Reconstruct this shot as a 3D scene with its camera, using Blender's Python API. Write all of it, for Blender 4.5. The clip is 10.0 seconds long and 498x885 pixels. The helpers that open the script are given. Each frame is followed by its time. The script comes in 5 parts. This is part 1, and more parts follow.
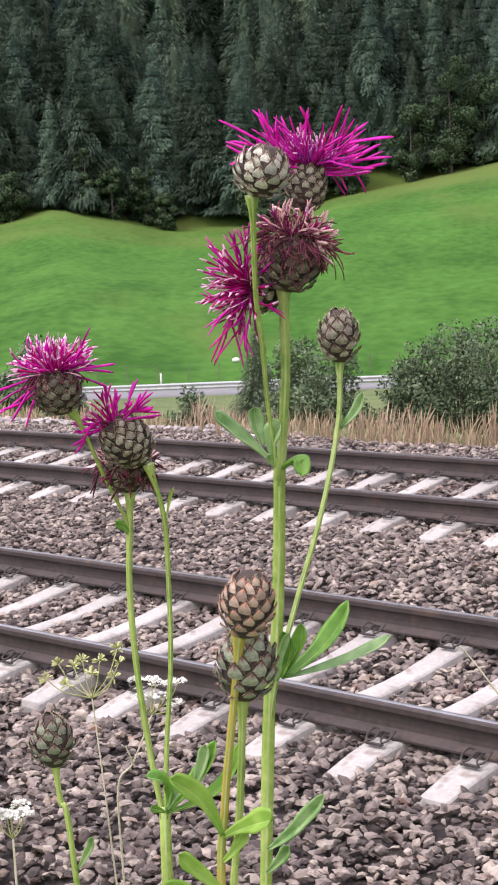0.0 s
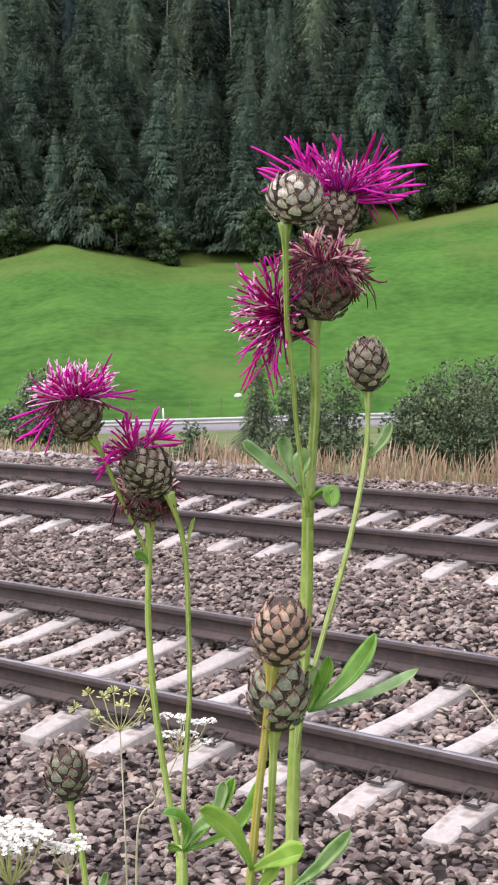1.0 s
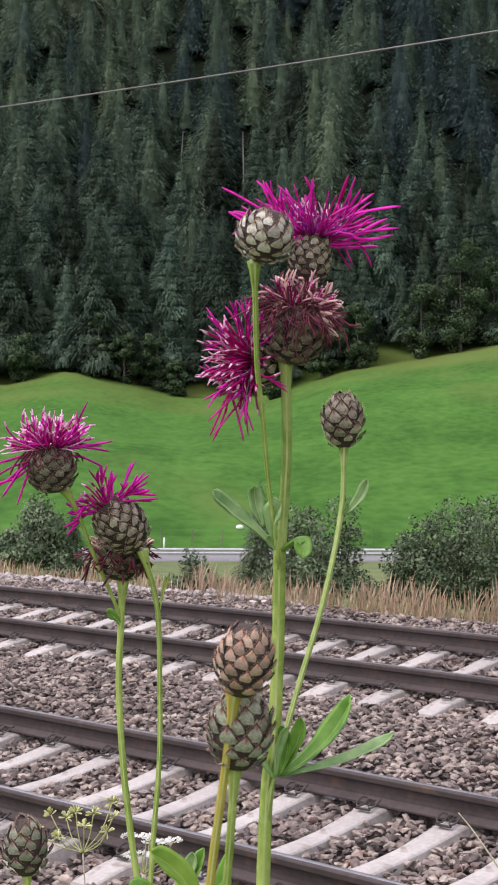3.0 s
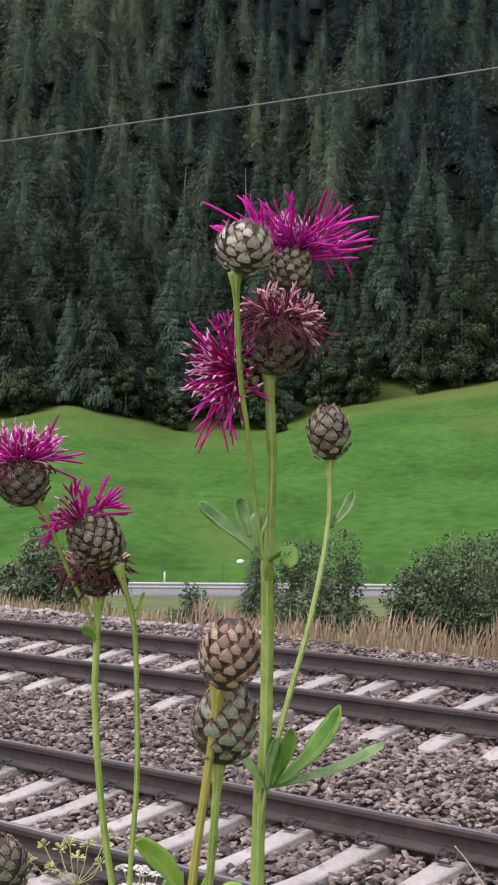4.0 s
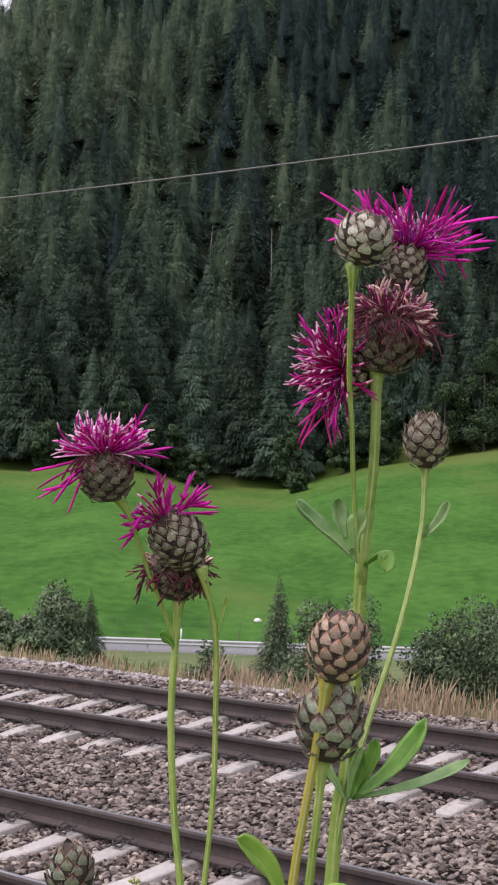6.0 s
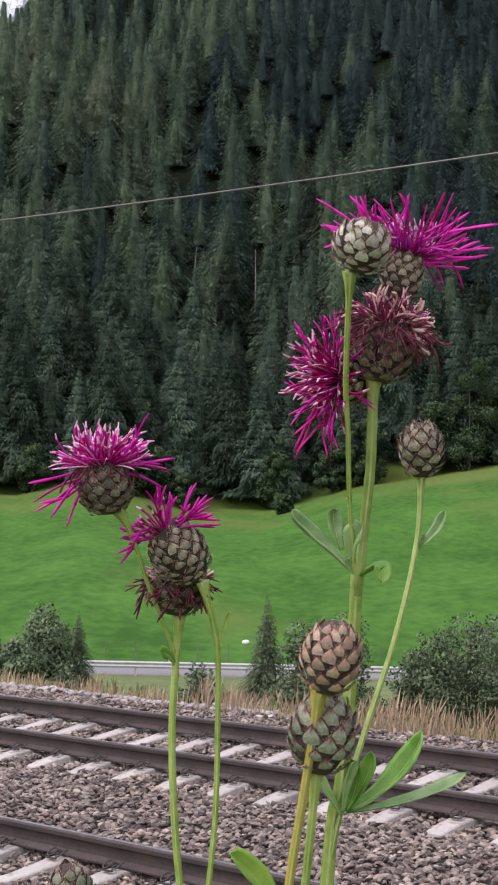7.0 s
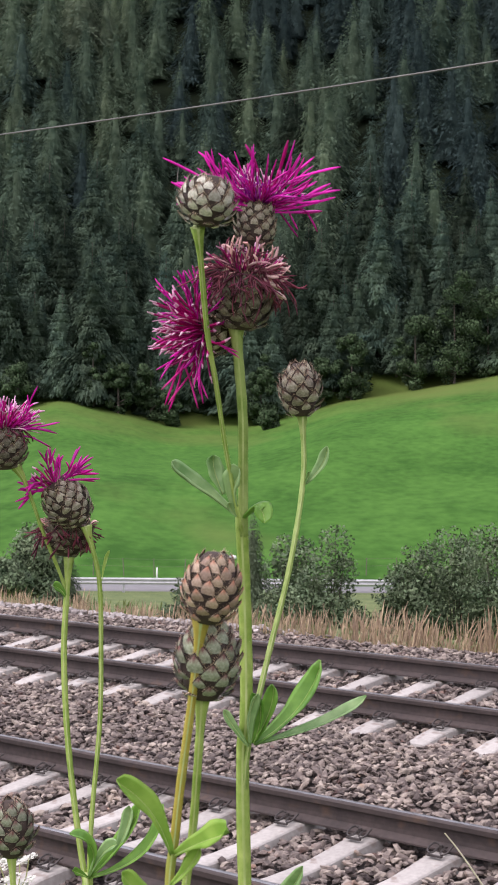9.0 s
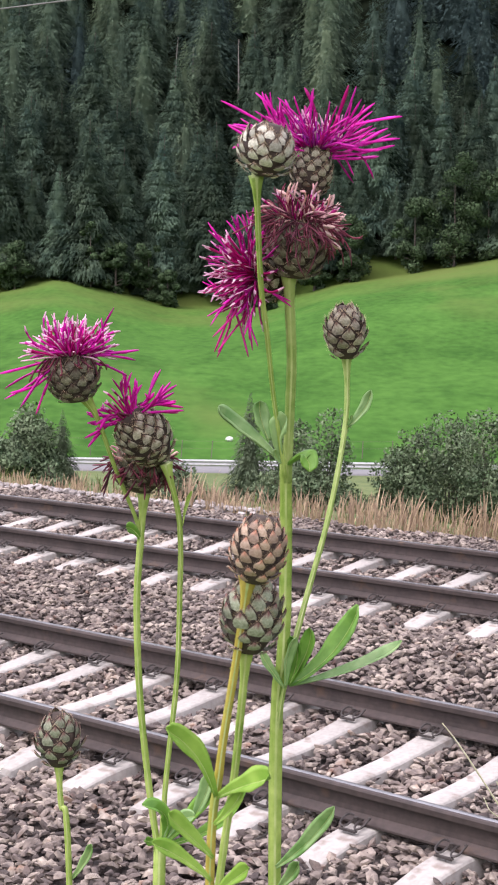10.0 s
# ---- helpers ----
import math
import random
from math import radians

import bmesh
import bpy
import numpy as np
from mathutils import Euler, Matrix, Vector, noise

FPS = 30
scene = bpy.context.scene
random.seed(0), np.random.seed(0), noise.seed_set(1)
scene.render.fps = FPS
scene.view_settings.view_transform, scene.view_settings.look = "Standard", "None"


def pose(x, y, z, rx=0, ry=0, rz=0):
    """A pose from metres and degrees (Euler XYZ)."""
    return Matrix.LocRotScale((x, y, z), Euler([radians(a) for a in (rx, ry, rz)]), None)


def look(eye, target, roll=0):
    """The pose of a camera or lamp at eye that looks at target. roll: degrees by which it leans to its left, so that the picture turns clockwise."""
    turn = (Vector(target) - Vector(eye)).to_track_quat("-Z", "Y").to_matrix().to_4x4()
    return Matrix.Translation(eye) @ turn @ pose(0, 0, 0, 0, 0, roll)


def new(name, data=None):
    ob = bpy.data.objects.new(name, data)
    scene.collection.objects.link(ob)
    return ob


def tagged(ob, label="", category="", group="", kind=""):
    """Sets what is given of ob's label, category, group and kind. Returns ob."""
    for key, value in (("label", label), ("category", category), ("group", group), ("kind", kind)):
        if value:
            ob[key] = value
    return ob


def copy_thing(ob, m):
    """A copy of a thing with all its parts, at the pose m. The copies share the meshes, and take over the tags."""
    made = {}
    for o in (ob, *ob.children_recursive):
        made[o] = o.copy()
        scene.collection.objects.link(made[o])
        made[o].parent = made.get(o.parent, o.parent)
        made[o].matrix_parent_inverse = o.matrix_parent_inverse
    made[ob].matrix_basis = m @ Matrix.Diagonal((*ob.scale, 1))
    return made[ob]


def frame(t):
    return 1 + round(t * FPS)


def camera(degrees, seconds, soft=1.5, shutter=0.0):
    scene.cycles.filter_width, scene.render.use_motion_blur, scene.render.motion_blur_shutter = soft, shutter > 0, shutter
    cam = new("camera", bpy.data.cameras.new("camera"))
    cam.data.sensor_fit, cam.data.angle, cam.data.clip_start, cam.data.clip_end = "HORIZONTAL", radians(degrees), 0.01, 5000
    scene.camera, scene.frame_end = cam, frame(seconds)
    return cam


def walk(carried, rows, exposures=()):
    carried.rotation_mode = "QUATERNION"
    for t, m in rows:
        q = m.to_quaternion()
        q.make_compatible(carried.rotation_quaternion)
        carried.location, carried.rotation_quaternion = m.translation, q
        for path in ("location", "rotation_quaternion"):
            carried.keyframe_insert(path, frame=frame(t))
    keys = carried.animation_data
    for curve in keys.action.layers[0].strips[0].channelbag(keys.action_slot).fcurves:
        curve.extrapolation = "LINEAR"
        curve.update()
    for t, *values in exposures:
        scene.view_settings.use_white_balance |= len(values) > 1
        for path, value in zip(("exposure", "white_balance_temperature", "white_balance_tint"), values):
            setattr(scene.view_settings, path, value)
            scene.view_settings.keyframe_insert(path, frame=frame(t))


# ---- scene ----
cam = camera(18.0, 10.0, soft=1.5)
cam.data.dof.use_dof, cam.data.dof.focus_distance, cam.data.dof.aperture_fstop = True, 1.05, 145
PATH = [
    (0.0, pose(9.1500, -6.4688, 2.2707, 83.813, 0, 42.184) @ pose(0, 0, 0, 0, 0, -2.076)),
    (0.5, pose(9.1295, -6.4736, 2.2695, 84.464, 0, 42.202) @ pose(0, 0, 0, 0, 0, -1.752)),
    (1.0, pose(9.1361, -6.4685, 2.2676, 85.125, 0, 42.198) @ pose(0, 0, 0, 0, 0, -1.452)),
    (1.5, pose(9.1414, -6.4587, 2.2602, 86.160, 0, 42.107) @ pose(0, 0, 0, 0, 0, -0.778)),
    (2.0, pose(9.1149, -6.4450, 2.2447, 87.486, 0, 42.042) @ pose(0, 0, 0, 0, 0, -0.018)),
    (2.5, pose(9.1214, -6.4427, 2.2385, 88.946, 0, 42.141) @ pose(0, 0, 0, 0, 0, 0.239)),
    (4.0, pose(9.1263, -6.4304, 2.2282, 91.200, 0, 42.294) @ pose(0, 0, 0, 0, 0, 0.595)),
    (4.5, pose(9.1170, -6.4294, 2.2195, 91.747, 0, 42.489) @ pose(0, 0, 0, 0, 0, 1.542)),
    (5.0, pose(9.1054, -6.4323, 2.2142, 92.261, 0, 42.877) @ pose(0, 0, 0, 0, 0, 2.161)),
    (5.5, pose(9.0983, -6.4333, 2.2110, 92.780, 0, 43.056) @ pose(0, 0, 0, 0, 0, 2.176)),
    (7.0, pose(9.0849, -6.4306, 2.2047, 94.115, 0, 42.595) @ pose(0, 0, 0, 0, 0, 1.341)),
    (7.5, pose(9.1075, -6.4311, 2.2078, 93.734, 0, 42.310) @ pose(0, 0, 0, 0, 0, 0.774)),
    (8.0, pose(9.1014, -6.4269, 2.2075, 93.650, 0, 42.208) @ pose(0, 0, 0, 0, 0, 0.475)),
    (8.5, pose(9.1045, -6.4348, 2.2096, 93.201, 0, 42.103) @ pose(0, 0, 0, 0, 0, 0.292)),
    (9.0, pose(9.1260, -6.4244, 2.2147, 91.057, 0, 42.019) @ pose(0, 0, 0, 0, 0, 0.617)),
    (9.5, pose(9.1301, -6.4733, 2.2359, 88.050, 0, 41.990) @ pose(0, 0, 0, 0, 0, 1.358)),
    (10.0, pose(9.1262, -6.4449, 2.2365, 86.745, 0, 41.839) @ pose(0, 0, 0, 0, 0, 1.213)),
]
EXPOSURES = [(0.0, 1.27, 6440, 25), (1.0, 1.21, 6440, 25), (2.5, 1.05, 6440, 25), (4.0, 0.84, 6440, 25), (5.5, 0.74, 6440, 25), (7.0, 0.89, 6440, 25), (8.5, 0.93, 6440, 25), (9.5, 1.19, 6440, 25), (10.0, 1.34, 6440, 25)]
walk(cam, PATH, EXPOSURES)

# ---- world and light: overcast mountain day ----
world = bpy.data.worlds.new("sky")
scene.world = world
world.use_nodes = True
wn = world.node_tree
sky = wn.nodes.new("ShaderNodeTexSky")
sky.sky_type = "NISHITA"
sky.sun_disc = False
sky.sun_elevation = radians(48)
sky.sun_rotation = radians(150)
sky.air_density, sky.dust_density, sky.ozone_density = 1.0, 3.0, 1.0
# a closed cloud cover greys the blue of the clear sky
grey = wn.nodes.new("ShaderNodeMixRGB")
grey.inputs[0].default_value = 0.75
grey.inputs[2].default_value = (6.2, 6.3, 6.6, 1)
wn.links.new(sky.outputs[0], grey.inputs[1])
wn.links.new(grey.outputs[0], wn.nodes["Background"].inputs[0])
wn.nodes["Background"].inputs[1].default_value = 0.12

sun_data = bpy.data.lights.new("sun", "SUN")
sun_data.energy, sun_data.angle, sun_data.color = 1.3, radians(25), (1.0, 0.97, 0.93)
sun = new("sun", sun_data)
sun.matrix_world = look((0, 0, 60), (0.42, 0.52, 59.05))


# ---- materials ----
def mat(name, dark, light, scale=20.0, rough=0.8, bump=0.0, bump_scale=None, metal=0.0, spots=None, pieces=0.0, islands=0.0, through_light=0.0, detail=6.0, gloss=0.5):
    """A surface whose colour runs from dark to light by two noises; spots = (colour, scale, threshold) adds stains; pieces and islands vary the value."""
    m = bpy.data.materials.new(name)
    m.use_nodes = True
    nt = m.node_tree
    n, l = nt.nodes, nt.links
    b = n["Principled BSDF"]
    b.inputs["Roughness"].default_value = rough
    b.inputs["Metallic"].default_value = metal
    b.inputs["Specular IOR Level"].default_value = gloss
    co = n.new("ShaderNodeTexCoord")
    n1 = n.new("ShaderNodeTexNoise")
    n1.inputs["Scale"].default_value = scale
    n1.inputs["Detail"].default_value = detail
    n2 = n.new("ShaderNodeTexNoise")
    n2.inputs["Scale"].default_value = scale * 0.13
    n2.inputs["Detail"].default_value = 3.0
    for t in (n1, n2):
        l.new(co.outputs["Object"], t.inputs["Vector"])
    add = n.new("ShaderNodeMath")
    add.operation = "ADD"
    l.new(n1.outputs["Fac"], add.inputs[0])
    l.new(n2.outputs["Fac"], add.inputs[1])
    ramp = n.new("ShaderNodeMapRange")
    ramp.inputs["From Min"].default_value, ramp.inputs["From Max"].default_value = 0.7, 1.3
    l.new(add.outputs[0], ramp.inputs["Value"])
    mix = n.new("ShaderNodeMixRGB")
    mix.inputs[1].default_value, mix.inputs[2].default_value = (*dark, 1), (*light, 1)
    l.new(ramp.outputs[0], mix.inputs[0])
    out = mix.outputs[0]
    if spots:
        colour, sscale, edge = spots
        n3 = n.new("ShaderNodeTexNoise")
        n3.inputs["Scale"].default_value = sscale
        n3.inputs["Detail"].default_value = 5.0
        l.new(co.outputs["Object"], n3.inputs["Vector"])
        mr = n.new("ShaderNodeMapRange")
        mr.inputs["From Min"].default_value, mr.inputs["From Max"].default_value = edge, edge + 0.12
        l.new(n3.outputs["Fac"], mr.inputs["Value"])
        mx = n.new("ShaderNodeMixRGB")
        mx.inputs[2].default_value = (*colour, 1)
        l.new(mr.outputs[0], mx.inputs[0])
        l.new(out, mx.inputs[1])
        out = mx.outputs[0]
    for amount, kind in ((pieces, "o"), (islands, "i")):
        if amount:
            src = n.new("ShaderNodeObjectInfo" if kind == "o" else "ShaderNodeNewGeometry")
            hsv = n.new("ShaderNodeHueSaturation")
            mr = n.new("ShaderNodeMapRange")
            mr.inputs["To Min"].default_value, mr.inputs["To Max"].default_value = 1 - amount, 1 + amount
            l.new(src.outputs["Random" if kind == "o" else "Random Per Island"], mr.inputs["Value"])
            l.new(mr.outputs[0], hsv.inputs["Value"])
            mh = n.new("ShaderNodeMapRange")
            mh.inputs["To Min"].default_value, mh.inputs["To Max"].default_value = 0.5 - 0.03 * amount, 0.5 + 0.03 * amount
            l.new(src.outputs["Random" if kind == "o" else "Random Per Island"], mh.inputs["Value"])
            l.new(mh.outputs[0], hsv.inputs["Hue"])
            l.new(out, hsv.inputs["Color"])
            out = hsv.outputs[0]
    l.new(out, b.inputs["Base Color"])
    if bump:
        nb = n.new("ShaderNodeTexNoise")
        nb.inputs["Scale"].default_value = bump_scale or scale * 2
        nb.inputs["Detail"].default_value = 6.0
        l.new(co.outputs["Object"], nb.inputs["Vector"])
        bp = n.new("ShaderNodeBump")
        bp.inputs["Strength"].default_value = bump
        bp.inputs["Distance"].default_value = 0.2 / (bump_scale or scale * 2)
        l.new(nb.outputs["Fac"], bp.inputs["Height"])
        l.new(bp.outputs[0], b.inputs["Normal"])
    if through_light:
        tr = n.new("ShaderNodeBsdfTranslucent")
        l.new(out, tr.inputs["Color"])
        ms = n.new("ShaderNodeMixShader")
        ms.inputs[0].default_value = through_light
        l.new(b.outputs[0], ms.inputs[1])
        l.new(tr.outputs[0], ms.inputs[2])
        l.new(ms.outputs[0], n["Material Output"].inputs["Surface"])
    return m


M_concrete = mat("sleeper concrete", (0.312, 0.294, 0.268), (0.462, 0.443, 0.408), 30, 0.9, 0.35, 120, spots=((0.26, 0.22, 0.19), 9, 0.58), pieces=0.09)
M_rust = mat("rail rust", (0.036, 0.028, 0.026), (0.072, 0.054, 0.049), 25, 0.75, 0.3, 200, spots=((0.10, 0.065, 0.045), 6, 0.62))
M_steel = mat("worn rail steel", (0.52, 0.51, 0.51), (0.72, 0.71, 0.71), 12, 0.30, 0.05, 90, metal=1.0)
M_clip = mat("clip steel", (0.028, 0.024, 0.022), (0.06, 0.05, 0.045), 80, 0.6, 0.2, 300)
M_stone = mat("ballast stone", (0.070, 0.056, 0.049), (0.305, 0.253, 0.217), 26, 0.9, 0.4, 160, islands=0.7, spots=((0.17, 0.10, 0.075), 7, 0.60))
M_stone_piece = mat("ballast stone piece", (0.070, 0.056, 0.049), (0.305, 0.253, 0.217), 26, 0.9, 0.4, 160, pieces=0.7, spots=((0.17, 0.10, 0.075), 7, 0.60))
M_pale_stone = mat("pale rubble", (0.24, 0.215, 0.20), (0.44, 0.41, 0.385), 12, 0.9, 0.4, 60, islands=0.25)
# sheet below the stones, darkened so its colour gives shade in their gaps
M_bed = mat("ballast bed with gap shade", (0.022, 0.018, 0.016), (0.070, 0.058, 0.052), 40, 0.95, 0.6, 60)
M_road = mat("asphalt", (0.15, 0.15, 0.152), (0.20, 0.20, 0.202), 1.5, 0.8, 0.1, 40)
M_galv = mat("galvanised steel", (0.42, 0.43, 0.44), (0.55, 0.56, 0.57), 4, 0.5, 0.05, 30, metal=0.4)
M_post = mat("grey weathered wood", (0.13, 0.11, 0.09), (0.22, 0.19, 0.16), 14, 0.9, 0.3, 40)
M_white = mat("white plastic", (0.72, 0.72, 0.70), (0.82, 0.82, 0.80), 6, 0.5)
M_wire = mat("wire copper", (0.13, 0.13, 0.12), (0.20, 0.20, 0.18), 3, 0.5, metal=0.6)
M_conifer = mat("spruce needles", (0.030, 0.060, 0.047), (0.138, 0.200, 0.128), 0.6, 0.9, pieces=0.55, gloss=0.1, through_light=0.35, detail=4.0)
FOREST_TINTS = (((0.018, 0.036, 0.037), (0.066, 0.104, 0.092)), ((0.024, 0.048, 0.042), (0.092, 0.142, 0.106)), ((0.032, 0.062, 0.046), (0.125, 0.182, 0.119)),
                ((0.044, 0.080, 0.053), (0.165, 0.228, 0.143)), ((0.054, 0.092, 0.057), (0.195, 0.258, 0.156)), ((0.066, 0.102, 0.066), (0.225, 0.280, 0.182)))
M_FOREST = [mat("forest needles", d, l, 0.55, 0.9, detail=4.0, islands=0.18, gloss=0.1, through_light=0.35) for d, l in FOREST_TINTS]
M_sapling = mat("young spruce needles", (0.085, 0.120, 0.075), (0.19, 0.24, 0.145), 1.5, 0.9, islands=0.3, gloss=0.1, through_light=0.4)
M_bark = mat("bark", (0.05, 0.042, 0.035), (0.14, 0.12, 0.10), 3, 0.95, 0.4, 12)
M_dead = mat("bare pale trunk", (0.20, 0.185, 0.165), (0.34, 0.32, 0.29), 2, 0.95)
M_leaf_tree = mat("broadleaf foliage", (0.035, 0.068, 0.030), (0.085, 0.135, 0.062), 0.8, 0.8, islands=0.3, through_light=0.2, gloss=0.2)
M_bush = mat("bush foliage", (0.052, 0.094, 0.046), (0.225, 0.295, 0.160), 2.2, 0.7, islands=0.35, through_light=0.2, gloss=0.3)
M_twig = mat("twig bark", (0.05, 0.04, 0.03), (0.11, 0.09, 0.07), 20, 0.9)
M_dry = mat("dry grass straw", (0.34, 0.25, 0.16), (0.58, 0.45, 0.31), 8, 0.85, islands=0.3, through_light=0.15, gloss=0.2)
M_green_grass = mat("rough green grass", (0.08, 0.12, 0.03), (0.20, 0.24, 0.08), 6, 0.8, islands=0.3, through_light=0.2, gloss=0.2)
# plants close by
M_stem = mat("knapweed stem", (0.19, 0.32, 0.045), (0.46, 0.59, 0.16), 220, 0.45, 0.15, 900, through_light=0.06, gloss=0.5)
M_stem_pale = mat("pale knapweed stem", (0.19, 0.31, 0.06), (0.42, 0.53, 0.18), 220, 0.5, 0.15, 900, through_light=0.06, gloss=0.35)
M_stem_gold = mat("yellowed knapweed stem", (0.38, 0.33, 0.04), (0.55, 0.45, 0.10), 180, 0.55, 0.15, 900, through_light=0.12, gloss=0.35, spots=((0.30, 0.38, 0.08), 40, 0.52))
M_leaf = mat("knapweed leaf", (0.060, 0.20, 0.016), (0.24, 0.48, 0.075), 120, 0.42, 0.3, 500, through_light=0.18, gloss=0.5)
M_leaf_bright = mat("fresh knapweed leaf", (0.15, 0.34, 0.030), (0.40, 0.60, 0.12), 120, 0.45, 0.3, 500, through_light=0.25, gloss=0.4)
M_leaf_grey = mat("downy leaf underside", (0.105, 0.25, 0.060), (0.38, 0.54, 0.25), 140, 0.45, 0.3, 600, through_light=0.10, gloss=0.5)


def bract_mat(name, low, high, tip):
    """A scale: streaked lengthwise, turning to the tip's colour towards its point; each scale a little different."""
    m = mat(name, low, high, 5.0, 0.7, 0.4, 9.0, pieces=0.30, gloss=0.25)
    nt = m.node_tree
    n, l = nt.nodes, nt.links
    co = n.new("ShaderNodeTexCoord")
    sep = n.new("ShaderNodeSeparateXYZ")
    l.new(co.outputs["Object"], sep.inputs[0])
    streak = n.new("ShaderNodeTexNoise")
    streak.inputs["Scale"].default_value = 1.0
    stretch = n.new("ShaderNodeMapping")
    stretch.inputs["Scale"].default_value = (14, 1.5, 4)
    l.new(co.outputs["Object"], stretch.inputs["Vector"])
    l.new(stretch.outputs[0], streak.inputs["Vector"])
    add = n.new("ShaderNodeMath")
    add.operation = "MULTIPLY_ADD"
    add.inputs[1].default_value = 0.9
    l.new(streak.outputs["Fac"], add.inputs[0])
    l.new(sep.outputs["Y"], add.inputs[2])
    mr = n.new("ShaderNodeMapRange")
    mr.inputs["From Min"].default_value, mr.inputs["From Max"].default_value = 1.1, 1.75
    l.new(add.outputs[0], mr.inputs["Value"])
    mix = n.new("ShaderNodeMixRGB")
    mix.inputs[2].default_value = (*tip, 1)
    b = n["Principled BSDF"]
    src = b.inputs["Base Color"].links[0].from_socket
    l.new(src, mix.inputs[1])
    l.new(mr.outputs[0], mix.inputs[0])
    l.new(mix.outputs[0], b.inputs["Base Color"])
    return m


M_bract = bract_mat("bract silver", (0.34, 0.34, 0.27), (0.78, 0.76, 0.67), (0.26, 0.19, 0.14))
M_bract_red = bract_mat("bract russet", (0.33, 0.235, 0.17), (0.58, 0.45, 0.36), (0.50, 0.23, 0.15))
M_bract_green = bract_mat("bract fresh", (0.17, 0.20, 0.13), (0.43, 0.46, 0.35), (0.20, 0.09, 0.085))
M_bract_dark = bract_mat("bract dark", (0.09, 0.082, 0.06), (0.34, 0.315, 0.245), (0.08, 0.045, 0.036))
M_bract_mixed = bract_mat("bract grey-green", (0.19, 0.18, 0.13), (0.56, 0.52, 0.42), (0.13, 0.07, 0.052))
M_fringe = mat("bract fringe", (0.012, 0.008, 0.007), (0.070, 0.042, 0.032), 5, 0.9, pieces=0.5)
M_hair = mat("bract hairs", (0.36, 0.24, 0.16), (0.72, 0.58, 0.44), 4, 0.9, pieces=0.4, through_light=0.2)
M_ridge = mat("pale ridge", (0.36, 0.48, 0.14), (0.60, 0.68, 0.32), 150, 0.6, 0.1, 700, through_light=0.15, gloss=0.3)
M_husk = mat("involucre husk", (0.03, 0.02, 0.016), (0.07, 0.05, 0.04), 300, 0.9, 0.3, 900)
M_magenta = mat("magenta floret", (0.50, 0.004, 0.30), (0.86, 0.020, 0.54), 160, 0.5, pieces=0.2, through_light=0.3, gloss=0.35)
M_magenta_deep = mat("deep magenta floret", (0.36, 0.002, 0.13), (0.66, 0.008, 0.30), 160, 0.5, pieces=0.3, through_light=0.25, gloss=0.35)
M_violet = mat("violet floret", (0.30, 0.006, 0.30), (0.56, 0.03, 0.52), 160, 0.5, pieces=0.3, through_light=0.3, gloss=0.35)
M_pink = mat("pale stigma", (0.62, 0.22, 0.46), (0.88, 0.62, 0.74), 300, 0.6, pieces=0.2, through_light=0.2)
M_faded = mat("faded floret", (0.58, 0.22, 0.27), (0.95, 0.74, 0.66), 200, 0.7, pieces=0.35, through_light=0.2)
M_withered = mat("withered floret", (0.075, 0.010, 0.025), (0.24, 0.045, 0.085), 200, 0.8, pieces=0.4, through_light=0.1)
M_seed = mat("umbel fruit", (0.30, 0.33, 0.11), (0.50, 0.50, 0.24), 300, 0.7, islands=0.3)
M_petal_white = mat("white petals", (0.66, 0.68, 0.60), (0.80, 0.80, 0.74), 200, 0.7, islands=0.1, through_light=0.25)
M_straw = mat("bleached stalk", (0.45, 0.38, 0.28), (0.66, 0.60, 0.50), 150, 0.8)


# ---- mesh helpers ----
def part(name, bm, material, parent=None, label="", smooth=True):
    me = bpy.data.meshes.new(name)
    bm.to_mesh(me)
    bm.free()
    for m in material if isinstance(material, (list, tuple)) else (material,):
        me.materials.append(m)
    if smooth:
        me.polygons.foreach_set("use_smooth", [True] * len(me.polygons))
    ob = new(name, me)
    ob.parent = parent
    return tagged(ob, label) if label else ob


def raw_mesh(name, verts, tris, material, index=None, smooth=False, normals=None):
    """A mesh from arrays of corners and triangles; normals rounds the shading of a crown over its many boughs."""
    me = bpy.data.meshes.new(name)
    verts, tris = np.asarray(verts, np.float32), np.asarray(tris, np.int32)
    me.vertices.add(len(verts))
    me.vertices.foreach_set("co", verts.ravel())
    me.loops.add(3 * len(tris))
    me.loops.foreach_set("vertex_index", tris.ravel())
    me.polygons.add(len(tris))
    me.polygons.foreach_set("loop_start", np.arange(0, 3 * len(tris), 3, dtype=np.int32))
    for m in material if isinstance(material, (list, tuple)) else (material,):
        me.materials.append(m)
    if index is not None:
        me.polygons.foreach_set("material_index", np.asarray(index, np.int32))
    me.polygons.foreach_set("use_smooth", np.full(len(tris), smooth or normals is not None))
    me.update(calc_edges=True)
    if normals is not None:
        me.normals_split_custom_set_from_vertices(np.asarray(normals, np.float32))
    return me


def empty(name, label, category, group="", at=None):
    ob = new(name)
    if at is not None:
        ob.matrix_world = at
    return tagged(ob, label, category, group)


def smooth_line(pts, steps):
    """A Catmull-Rom line through pts."""
    p = [Vector(q) for q in pts]
    p = [2 * p[0] - p[1]] + p + [2 * p[-1] - p[-2]]
    out = []
    for i in range(1, len(p) - 2):
        for k in range(steps):
            t = k / steps
            a, b, c, d = p[i - 1], p[i], p[i + 1], p[i + 2]
            out.append(0.5 * (2 * b + (c - a) * t + (2 * a - 5 * b + 4 * c - d) * t * t + (3 * b - a - 3 * c + d) * t ** 3))
    out.append(p[-2])
    return out


